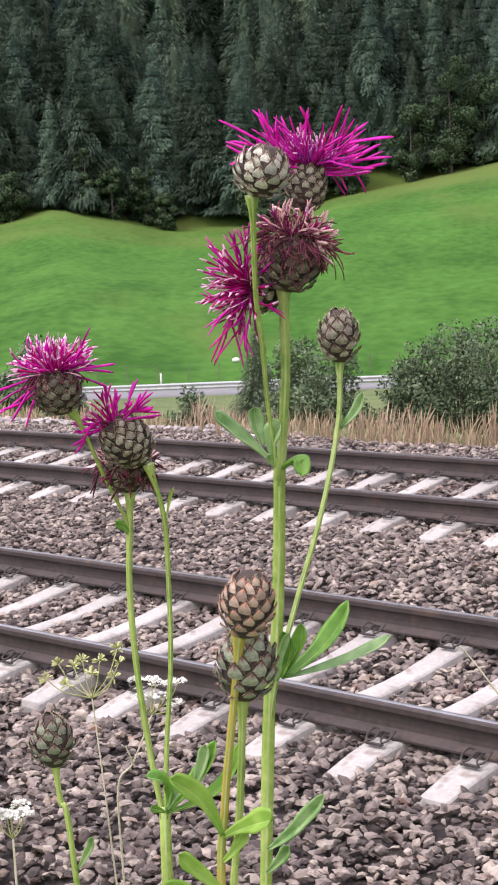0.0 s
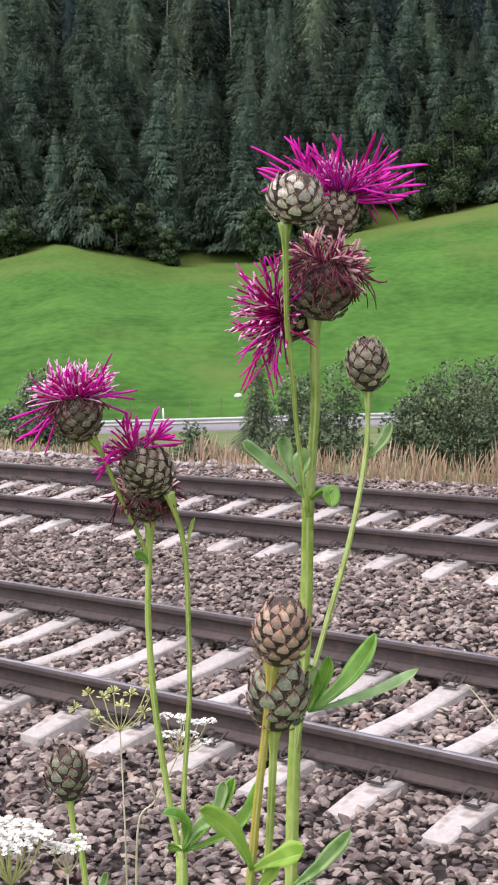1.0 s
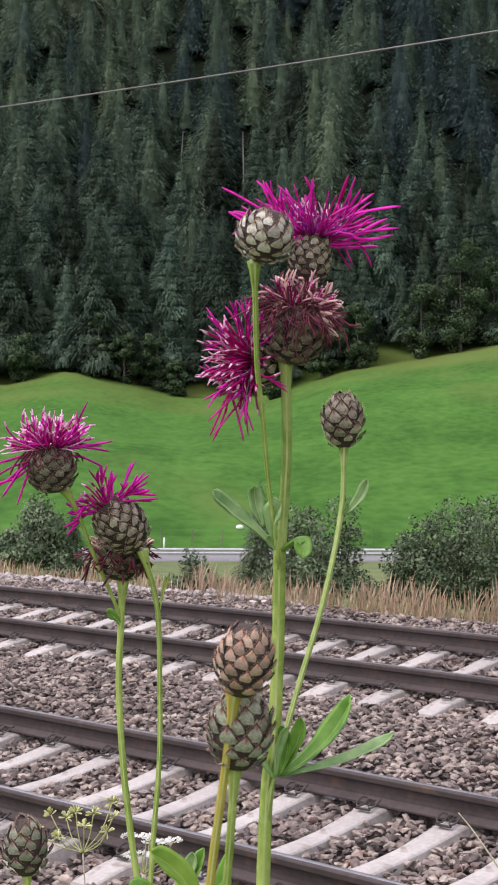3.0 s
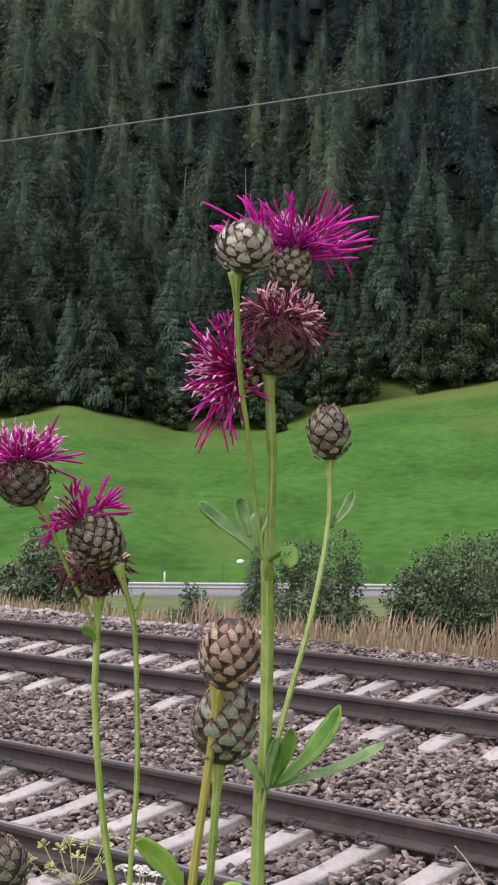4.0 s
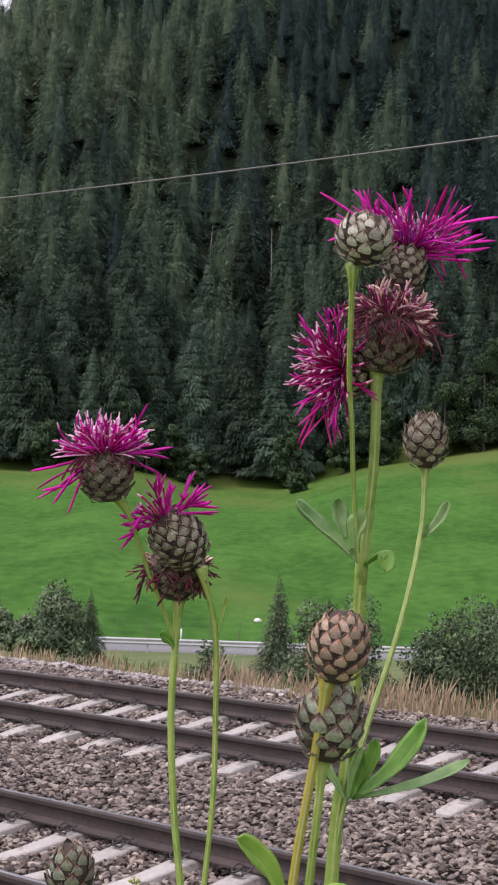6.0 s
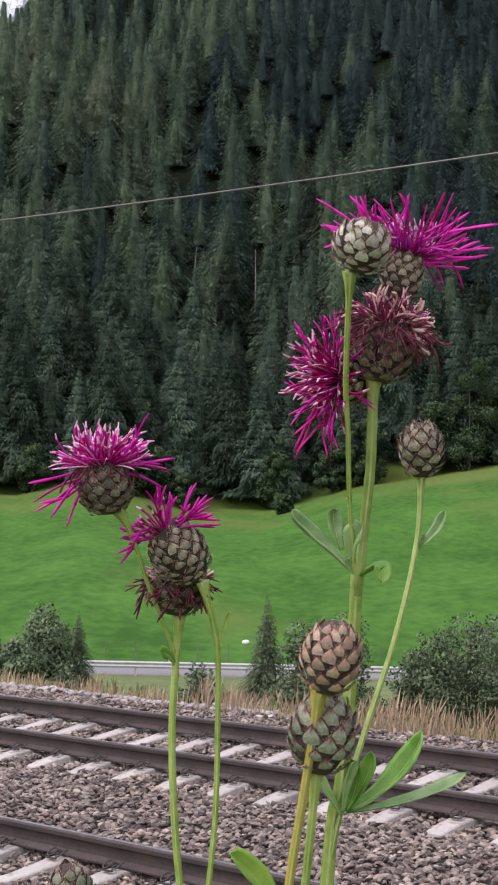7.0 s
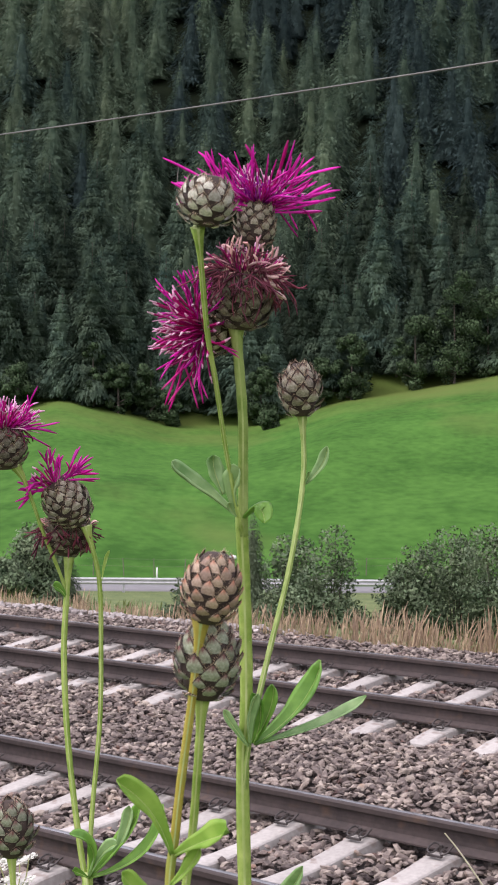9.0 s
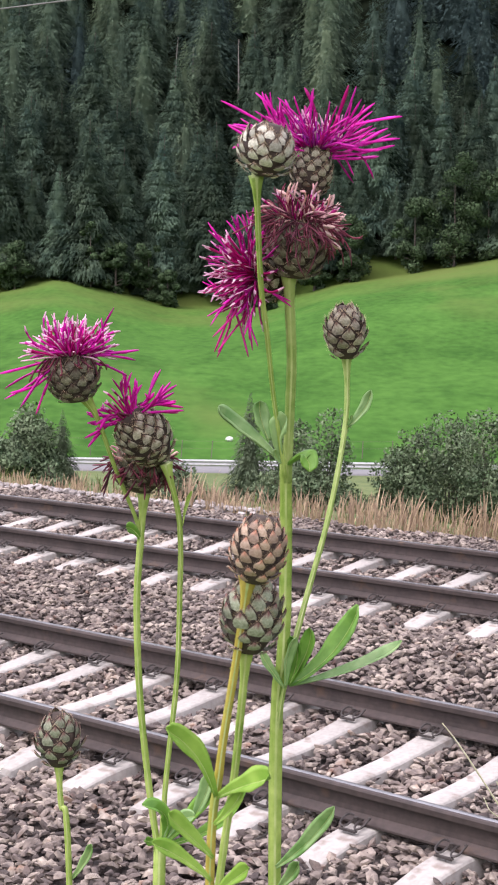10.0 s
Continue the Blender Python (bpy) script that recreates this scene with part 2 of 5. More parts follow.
def tube(bm, line, radii, sides=8, ribs=0.0, index=0):
    """A closed tube along line; ribs makes every other side stand out."""
    rings = []
    side = None
    for i, p in enumerate(line):
        d = (line[min(i + 1, len(line) - 1)] - line[max(i - 1, 0)]).normalized()
        if side is None:
            side = d.orthogonal().normalized()
        side = (side - d * side.dot(d)).normalized()
        other = d.cross(side)
        r = radii[i] if isinstance(radii, (list, tuple)) else radii
        ring = []
        for k in range(sides):
            a = 2 * math.pi * k / sides
            rr = r * (1 + (ribs if k % 2 else -ribs))
            ring.append(bm.verts.new(p + side * (rr * math.cos(a)) + other * (rr * math.sin(a))))
        rings.append(ring)
    for a, b in zip(rings, rings[1:]):
        for k in range(sides):
            f = bm.faces.new((a[k], a[(k + 1) % sides], b[(k + 1) % sides], b[k]))
            f.material_index = index
    for f in (bm.faces.new(rings[0][::-1]), bm.faces.new(rings[-1])):
        f.material_index = index


def box(bm, size, at=(0, 0, 0), bevel=0.0):
    made = bmesh.ops.create_cube(bm, size=1, matrix=Matrix.Translation(at) @ Matrix.Diagonal((*size, 1)))
    if bevel:
        edges = {e for v in made["verts"] for e in v.link_edges}
        bmesh.ops.bevel(bm, geom=list(edges), offset=bevel, segments=2, affect="EDGES")


# ---- the railway: two canted tracks on a curve of 350 m, origin on the near rail's head ----
BED = pose(0, 0, 0, 4.7)
RADIUS = 350.5
TRACKS = ((0.0, 0.07), (4.231, -3.041))  # near rail's offset across the line, first sleeper along it
GAUGE = 1.502
EYE = Vector((9.12, -6.45, 2.25))


def on_bed(s, y, z, turn=0.0):
    """The pose at s metres along the line, y across it, z over the rail heads."""
    a = s / RADIUS
    r = RADIUS + y
    return BED @ Matrix.Translation((r * math.sin(a), r * math.cos(a) - RADIUS, z)) @ Matrix.Rotation(turn - a, 4, "Z")


def away(azimuth, r, z=0.0):
    """A place r metres from the path's middle, azimuth degrees to the left of the line's normal."""
    a = radians(azimuth)
    return Vector((EYE.x - r * math.sin(a), EYE.y + r * math.cos(a), z))


def ease(x, a, b):
    t = np.clip((x - a) / (b - a), 0, 1)
    return t * t * (3 - 2 * t)


EDGE_R = 240.0


def edge_height(az):
    """Height of the meadow's upper edge, along the wood."""
    e = np.interp(az, [-30, 20, 33, 38.6, 41.9, 44.8, 48.8, 51, 70, 120], [3.6, 3.7, 3.6, 2.75, 1.75, 1.65, 2.45, 1.9, 2.2, 2.2])
    return EYE.z + EDGE_R * np.tan(np.radians(e))


def land(x, y):
    """Height of the ground: verge bank, railway bed, valley floor, meadow, wooded mountainside."""
    dx, dy = x - EYE.x, y - EYE.y
    r = np.hypot(dx, dy)
    az = np.degrees(np.arctan2(-dx, dy))
    bank = 1.5 - 2.35 * ease(y, -5.6, -2.6) + 0.04 * np.sin(x * 3.1) * np.cos(y * 2.3)
    bed = -0.55 + 0.082 * y
    z = np.where(y < -2.6, np.maximum(bank, -0.85), np.where(y < -1.5, -0.85 + (bed + 0.85) * ease(y, -2.6, -1.5), bed))
    back = 0.0 - 3.97 * ease(y, 9.2, 34)
    z = np.where(y > 7.4, bed + (back - bed) * ease(y, 7.4, 9.4), z)
    front = (dy > 0)
    meadow = -3.92 + (edge_height(az) + 3.92) * np.clip((r - 84) / (EDGE_R - 84), 0, 1) ** 1.12 + 0.5 * np.sin(r * 0.05 + az * 0.3) * ease(r, 90, 140)
    z = np.where(front & (r > 60), z + (meadow - z) * ease(r, 60, 84), z)
    top = np.interp(az, [-30, 20, 45, 49.9, 51.6, 52.8, 60, 100], [18, 24, 24.5, 18.8, 17.1, 16.4, 13.0, 8.0])
    hill = edge_height(az) + np.maximum(r - EDGE_R, 0) * (0.60 + 0.03 * np.sin(az * 0.9) + 0.02 * np.sin(r * 0.021 + az * 0.4))
    cap = EYE.z + r * np.tan(np.radians(top))
    ridge = EYE.z + 720 * np.tan(np.radians(top))
    hill = np.minimum(np.minimum(hill, cap), ridge)
    z = np.where(front & (r > EDGE_R), hill, z)
    far = ease(r, 300, 1500) * 120
    return np.where(front, z, np.where(y < -9, 1.5 + far * (dy < 0), z))


def land_at(az, r):
    p = away(az, r)
    return float(land(np.array([p.x]), np.array([p.y]))[0])


def make_ground():
    az = np.radians(np.concatenate([np.arange(-180, 20, 8.0), np.arange(20, 62, 0.5), np.arange(62, 180, 8.0)]))
    rr = np.concatenate([np.arange(0.4, 24, 0.5), np.geomspace(24, 700, 130), [900, 1400, 2200, 4000]])
    A, Rr = np.meshgrid(az, rr)
    x, y = EYE.x - Rr * np.sin(A), EYE.y + Rr * np.cos(A)
    z = land(x, y)
    n, m = len(az), len(rr)
    verts = np.stack([x, y, z], -1).reshape(-1, 3)
    hub = len(verts)
    verts = np.vstack([verts, [[EYE.x, EYE.y, 1.5]]])
    i, j = np.meshgrid(np.arange(m - 1), np.arange(n), indexing="ij")
    a, b = (i * n + j).ravel(), (i * n + (j + 1) % n).ravel()
    c, d = a + n, b + n
    tris = np.vstack([np.stack([a, b, c], -1), np.stack([b, d, c], -1), np.stack([np.full(n, hub), (np.arange(n) + 1) % n, np.arange(n)], -1)])
    # zones: 0 verge grass, 1 meadow, 2 forest floor
    cen = verts[tris].mean(1)
    dx, dy = cen[:, 0] - EYE.x, cen[:, 1] - EYE.y
    r = np.hypot(dx, dy)
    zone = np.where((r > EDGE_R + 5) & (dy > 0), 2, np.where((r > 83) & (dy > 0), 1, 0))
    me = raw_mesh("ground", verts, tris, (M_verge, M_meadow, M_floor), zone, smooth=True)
    tagged(new("ground", me), "valley ground with grassy verge, mown green meadow and forest floor", "ground", kind="structure")


M_verge = mat("verge grass", (0.062, 0.098, 0.026), (0.135, 0.172, 0.055), 6, 0.95, 0.6, 25)
# floor near black: the shade between the trees is put into its colour
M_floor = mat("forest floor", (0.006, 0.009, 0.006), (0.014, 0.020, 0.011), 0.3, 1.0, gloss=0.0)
M_meadow = mat("mown meadow", (0.025, 0.088, 0.010), (0.064, 0.170, 0.026), 1.1, 0.95, 0.08, 1.5, spots=((0.092, 0.150, 0.032), 0.032, 0.55), gloss=0.1)
# mottling drawn out up the slope, as the meadow is mown
tree = M_meadow.node_tree
draw = tree.nodes.new("ShaderNodeMapping")
draw.vector_type = "TEXTURE"
draw.inputs["Rotation"].default_value = (0, 0, radians(44.5))
draw.inputs["Scale"].default_value = (1, 2.2, 2.2)
tree.links.new(next(k for k in tree.nodes if k.type == "TEX_COORD").outputs["Object"], draw.inputs["Vector"])
for k in tree.nodes:
    if k.type == "TEX_NOISE":
        tree.links.new(draw.outputs[0], k.inputs["Vector"])
# rough olive grass towards the wood's edge
away_from = tree.nodes.new("ShaderNodeVectorMath")
away_from.operation = "DISTANCE"
away_from.inputs[1].default_value = (EYE.x, EYE.y, 8.0)
tree.links.new(next(k for k in tree.nodes if k.type == "TEX_COORD").outputs["Object"], away_from.inputs[0])
patchy = tree.nodes.new("ShaderNodeTexNoise")
patchy.inputs["Scale"].default_value, patchy.inputs["Detail"].default_value = 0.06, 5.0
reach = tree.nodes.new("ShaderNodeMath")
reach.operation = "MULTIPLY_ADD"
reach.inputs[1].default_value = 90.0
tree.links.new(next(k for k in tree.nodes if k.type == "TEX_COORD").outputs["Object"], patchy.inputs["Vector"])
tree.links.new(patchy.outputs["Fac"], reach.inputs[0])
tree.links.new(away_from.outputs["Value"], reach.inputs[2])
rough_band = tree.nodes.new("ShaderNodeMapRange")
rough_band.inputs["From Min"].default_value, rough_band.inputs["From Max"].default_value, rough_band.inputs["To Max"].default_value = 246, 294, 0.75
tree.links.new(reach.outputs[0], rough_band.inputs["Value"])
olive = tree.nodes.new("ShaderNodeMixRGB")
olive.inputs[2].default_value = (0.115, 0.138, 0.036, 1)
tree.links.new(tree.nodes["Principled BSDF"].inputs["Base Color"].links[0].from_socket, olive.inputs[1])
tree.links.new(rough_band.outputs[0], olive.inputs[0])
tree.links.new(olive.outputs[0], tree.nodes["Principled BSDF"].inputs["Base Color"])
make_ground()


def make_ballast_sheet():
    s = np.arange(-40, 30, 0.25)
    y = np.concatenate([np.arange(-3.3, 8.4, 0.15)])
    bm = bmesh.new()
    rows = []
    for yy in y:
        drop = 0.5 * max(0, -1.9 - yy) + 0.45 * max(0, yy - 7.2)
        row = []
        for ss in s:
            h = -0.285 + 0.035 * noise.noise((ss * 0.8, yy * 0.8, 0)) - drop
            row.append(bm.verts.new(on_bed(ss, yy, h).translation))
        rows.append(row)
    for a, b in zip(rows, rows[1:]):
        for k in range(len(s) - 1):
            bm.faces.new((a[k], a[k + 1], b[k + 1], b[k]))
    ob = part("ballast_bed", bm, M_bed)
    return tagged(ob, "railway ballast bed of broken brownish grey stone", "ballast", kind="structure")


ballast = make_ballast_sheet()


def make_rail(y):
    rail = empty("rail", "rust-brown steel rail with a worn bright running surface", "rail", "rails of the two tracks", on_bed(0, y, 0))
    inv = rail.matrix_world.inverted()
    head = ((0.0085, -0.052), (0.034, -0.042), (0.036, -0.012), (0.029, -0.002), (0.012, 0.0), (-0.012, 0.0), (-0.029, -0.002), (-0.036, -0.012), (-0.034, -0.042), (-0.0085, -0.052))
    web = ((0.012, -0.136), (0.0085, -0.110), (0.0085, -0.053), (-0.0085, -0.053), (-0.0085, -0.110), (-0.012, -0.136))
    foot = ((-0.075, -0.172), (0.075, -0.172), (0.075, -0.160), (0.030, -0.145), (0.012, -0.137), (-0.012, -0.137), (-0.030, -0.145), (-0.075, -0.160))
    for name, prof, worn in (("rail_head", head, (3, 4)), ("web", web, ()), ("foot", foot, ())):
        bm = bmesh.new()
        rings = []
        for k in range(71):
            m = inv @ on_bed(-40 + k, y, 0)
            rings.append([bm.verts.new(m @ Vector((0, a, b))) for a, b in prof])
        n = len(prof)
        for a, b in zip(rings, rings[1:]):
            for k in range(n):
                f = bm.faces.new((a[k], a[(k + 1) % n], b[(k + 1) % n], b[k]))
                f.material_index = 1 if k in worn else 0
        bm.faces.new(rings[0]), bm.faces.new(rings[-1][::-1])
        bmesh.ops.recalc_face_normals(bm, faces=bm.faces)
        part(name, bm, (M_rust, M_steel), rail, smooth=False)


for off, _ in TRACKS:
    for k in (0, 1):
        make_rail(off + k * GAUGE)


def clip_mesh():
    """A bent spring clamp: two loops of round bar on either side of a bolt."""
    bm = bmesh.new()
    for sx in (-1, 1):
        loop = [Vector((sx * 0.012, 0.05, 0.022)), Vector((sx * 0.022, 0.0, 0.03)), Vector((sx * 0.03, -0.055, 0.012)), Vector((sx * 0.055, -0.075, 0.008)), Vector((sx * 0.082, -0.05, 0.02)),
                Vector((sx * 0.084, 0.0, 0.042)), Vector((sx * 0.075, 0.035, 0.046)), Vector((sx * 0.055, 0.05, 0.036))]
        tube(bm, smooth_line(loop, 3), 0.0075, 5)
    bmesh.ops.create_cone(bm, cap_ends=True, segments=6, radius1=0.015, radius2=0.015, depth=0.045, matrix=Matrix.Translation((0, -0.005, 0.03)))
    box(bm, (0.13, 0.03, 0.012), (0, -0.085, -0.006), 0.004)
    me = bpy.data.meshes.new("rail_clip")
    bm.to_mesh(me)
    bm.free()
    me.materials.append(M_clip)
    return me


def sleeper_mesh():
    """Concrete monoblock: wide at the rail seats, waisted and lower in the middle, sloped at the ends."""
    secs = ((-0.53, -0.262, 0.068), (-0.515, -0.225, 0.078), (-0.30, -0.192, 0.085), (-0.14, -0.180, 0.088), (0.14, -0.180, 0.088), (0.32, -0.196, 0.08), (0.55, -0.214, 0.072), (0.751, -0.218, 0.070))
    secs = secs + tuple((GAUGE - y, z, w) for y, z, w in secs[-2::-1])
    bm = bmesh.new()
    rings = []
    for y, z, w in secs:
        q = ((-w - 0.055, -0.42), (-w - 0.010, z - 0.012), (-w, z - 0.003), (-w + 0.012, z), (w - 0.012, z), (w, z - 0.003), (w + 0.010, z - 0.012), (w + 0.055, -0.42))
        rings.append([bm.verts.new((a, y, b)) for a, b in q])
    for a, b in zip(rings, rings[1:]):
        for k in range(7):
            bm.faces.new((a[k], a[k + 1], b[k + 1], b[k]))
    bm.faces.new(rings[0]), bm.faces.new(rings[-1])
    bmesh.ops.recalc_face_normals(bm, faces=bm.faces)
    me = bpy.data.meshes.new("sleeper")
    bm.to_mesh(me)
    bm.free()
    me.materials.append(M_concrete)
    return me


def make_sleepers():
    body, clip = sleeper_mesh(), clip_mesh()
    for off, first in TRACKS:
        for k in range(-24, 24):
            s = first + 0.6 * k
            if not -17 < s < 10:
                continue
            ob = new("sleeper", body)
            ob.matrix_world = on_bed(s, off, 0, radians(random.uniform(-0.6, 0.6)))
            tagged(ob, "pale grey concrete railway sleeper set in brown ballast", "sleeper", "sleepers of the tracks")
            for rail in (0, GAUGE):
                for side in (-1, 1):
                    c = new("rail_clip", clip)
                    c.parent = ob
                    c.matrix_local = Matrix.Translation((0, rail + side * 0.118, -0.158)) @ Matrix.Rotation(0 if side < 0 else math.pi, 4, "Z") @ Matrix.Diagonal((0.85, 0.85, 0.85, 1))


make_sleepers()


# ---- overhead wire ----
def make_wire():
    bm = bmesh.new()
    line = [Vector((x, 4.9, 5.80 - 0.041 * x + 0.0012 * (x + 1.5) ** 2)) for x in np.arange(-14, 9.1, 1.0)]
    tube(bm, line, 0.008, 6)
    tagged(part("overhead_wire", bm, M_wire), "thin grey overhead contact wire above the far track", "wire")


make_wire()


# ---- distance: road, fence, bushes, wood ----
def strip_point(az, r):
    p = away(az, r)
    p.z = land_at(az, r)
    return p


def make_road():
    bm = bmesh.new()
    rows = []
    for az in np.arange(20, 66, 1.5):
        r0 = 80 / math.cos(radians(az - 44.5))
        rows.append([bm.verts.new(away(az, r0 + d, -3.89 + e)) for d, e in ((0, -0.5), (0.1, 0.0), (2.5, 0.03), (5.5, 0.0), (5.6, -0.5))])
    for a, b in zip(rows, rows[1:]):
        for k in range(4):
            bm.faces.new((a[k], b[k], b[k + 1], a[k + 1]))
    tagged(part("road", bm, M_road), "light grey asphalt valley road behind a guardrail", "road", kind="structure")


def make_guardrail():
    rail = empty("guardrail", "galvanised steel guardrail along the valley road", "guardrail", at=Matrix.Translation(away(44.5, 79.2, -3.92)))
    inv = rail.matrix_world.inverted()
    prof = ((0.0, 0.74), (-0.07, 0.70), (-0.07, 0.64), (0.0, 0.60), (0.0, 0.56), (-0.07, 0.52), (-0.07, 0.46), (0.0, 0.42), (0.02, 0.42), (0.02, 0.74))
    bm = bmesh.new()
    rows = []
    azs = np.arange(22, 64, 1.0)
    for az in azs:
        r0 = 79.2 / math.cos(radians(az - 44.5))
        rows.append([bm.verts.new(inv @ away(az, r0 + a, -3.92 + b)) for a, b in prof])
    for a, b in zip(rows, rows[1:]):
        for k in range(len(prof)):
            bm.faces.new((a[k], b[k], b[(k + 1) % len(prof)], a[(k + 1) % len(prof)]))
    part("beam", bm, M_galv, rail)
    bm = bmesh.new()
    box(bm, (0.1, 0.06, 1.1), (0, 0, 0.1), 0.008)
    me = bpy.data.meshes.new("post")
    bm.to_mesh(me)
    bm.free()
    me.materials.append(M_galv)
    for az in np.arange(22.5, 63, 2.0):
        p = new("post", me)
        p.parent = rail
        p.matrix_local = inv @ pose(*away(az, 79.35 / math.cos(radians(az - 44.5)), -3.92), 0, 0, 44.5)


def make_fence():
    fence = empty("fence", "low wooden pasture fence with thin wires along the meadow", "fence", at=Matrix.Translation(strip_point(44.5, 88)))
    inv = fence.matrix_world.inverted()
    bm = bmesh.new()
    bmesh.ops.create_cone(bm, cap_ends=True, segments=7, radius1=0.028, radius2=0.022, depth=1.1, matrix=Matrix.Translation((0, 0, 0.45)))
    me = bpy.data.meshes.new("post")
    bm.to_mesh(me)
    bm.free()
    me.materials.append(M_post)
    lines = [[], []]
    for az in np.arange(30, 60, 1.1):
        q = inv @ strip_point(az, 88 / math.cos(radians(az - 44.5)))
        p = new("post", me)
        p.parent = fence
        p.matrix_local = Matrix.Translation(q) @ pose(0, 0, 0, random.uniform(-4, 4), random.uniform(-4, 4), 0)
        for i, h in enumerate((0.55, 0.95)):
            lines[i].append(q + Vector((0, 0, h)))
    for ln in lines:
        bm = bmesh.new()
        tube(bm, ln, 0.006, 4)
        part("wire", bm, M_post, fence)


def make_meadow_things():
    bm = bmesh.new()
    bmesh.ops.create_uvsphere(bm, u_segments=16, v_segments=10, radius=1, matrix=Matrix.Diagonal((0.25, 0.21, 0.16, 1)))
    for v in bm.verts:
        v.co.z = max(v.co.z, -0.14)
        v.co += 0.03 * Vector(noise.noise_vector(v.co * 4))
    box(bm, (0.36, 0.04, 0.05), (0, 0, -0.11), 0.01)
    ob = part("water_tank", bm, M_white)
    ob.matrix_world = Matrix.Translation(strip_point(42.55, 96) + Vector((0, 0, 0.14)))
    tagged(ob, "small white plastic water tank lying in the meadow", "tank")
    bm = bmesh.new()
    tube(bm, [Vector((0, 0, -0.1)), Vector((0, 0, 0.4)), Vector((0, 0, 0.75))], [0.05, 0.05, 0.04], 8)
    ob = part("marker_post", bm, M_white)
    ob.matrix_world = Matrix.Translation(strip_point(45.3, 86))
    tagged(ob, "slim white roadside marker post by the road", "post")


make_road()
make_guardrail()
make_fence()
make_meadow_things()


def conifer_arrays(rng, h, boughs, tiering=0.16, spread=0.58, fine=1.0):
    """Crown of a spruce: a rough dense core clad in many small hanging boughs, loosely tiered: corners, triangles and rounded normals."""
    wide = h * rng.uniform(0.19, 0.25)
    tiers = rng.integers(10, 16)
    lobes, shift = rng.uniform(0.10, 0.30), rng.uniform(0, 6.28)

    def edge(t, a):
        return wide * (1 - t) ** 0.98 * (1 + lobes * np.sin(3 * a + 17 * t + shift) + 0.12 * np.sin(7 * a - 29 * t)) + 0.008 * h

    # core
    V, F = [], []
    for i, t in enumerate(np.linspace(0.02, 0.80, 8)):
        a = np.linspace(0, 2 * math.pi, 9, endpoint=False) + 0.35 * i
        q = edge(t, a) * rng.uniform(0.35, 0.62, 9) * (1 - 0.4 * t)
        V.append(np.stack([q * np.cos(a), q * np.sin(a), np.full(9, h * (0.04 + 0.95 * t)) - 0.2 * q], 1))
        if i:
            b = 9 * (i - 1)
            F += [(b + k, b + (k + 1) % 9, b + 9 + k) for k in range(9)] + [(b + (k + 1) % 9, b + 9 + (k + 1) % 9, b + 9 + k) for k in range(9)]
    V = np.vstack(V)
    N = V * np.array([1, 1, 0]) / (np.linalg.norm(V[:, :2], axis=1)[:, None] + 1e-6) * 0.9 + np.array([0, 0, 0.2])
    # boughs, each a hanging tooth
    n = boughs
    t = 1 - rng.uniform(0.0004, 1, n) ** spread
    t = t + tiering * (np.floor(t * tiers) / tiers - t + 0.5 / tiers)
    z = h * (0.03 + 0.97 * t)
    a = rng.uniform(0, 6.283, n)
    e = edge(t, a)
    L = e * rng.uniform(0.55, 1.10, n)
    near = L - np.minimum(L * 0.8, (e * rng.uniform(0.09, 0.23, n) + 0.004 * h) * fine)
    droop = (L - near) * rng.uniform(0.3, 1.3, n)
    w = fine * (0.0028 * h + 0.034 * e) * rng.uniform(0.5, 1.2, n)
    c, s = np.cos(a), np.sin(a)
    lift = 0.006 * h * rng.uniform(-1, 1, n)
    P = np.stack([np.stack([c * near + s * w, s * near - c * w, z + lift], 1), np.stack([c * L, s * L, z - droop], 1), np.stack([c * near - s * w, s * near + c * w, z], 1)], 1).reshape(-1, 3)
    G = np.arange(3 * n).reshape(n, 3) + len(V)
    out = np.stack([c * 0.8, s * 0.8, np.full(n, 0.55)], 1) + 0.24 * rng.normal(size=(n, 3))
    N = np.vstack([N, np.repeat(out, 3, axis=0)])
    return np.vstack([V, P]), np.vstack([np.array(F), G]), N / np.linalg.norm(N, axis=1)[:, None]


def trunk_mesh(name, h, r, material, lean=0.0):
    bm = bmesh.new()
    tube(bm, [Vector((lean * t * t * h, 0.01 * h * math.sin(t * 5), t * h - 0.5)) for t in np.linspace(0, 1, 7)], [r * (1 - 0.9 * t) + 0.02 for t in np.linspace(0, 1, 7)], 7)
    me = bpy.data.meshes.new(name)
    bm.to_mesh(me)
    bm.free()
    me.materials.append(material)
    return me


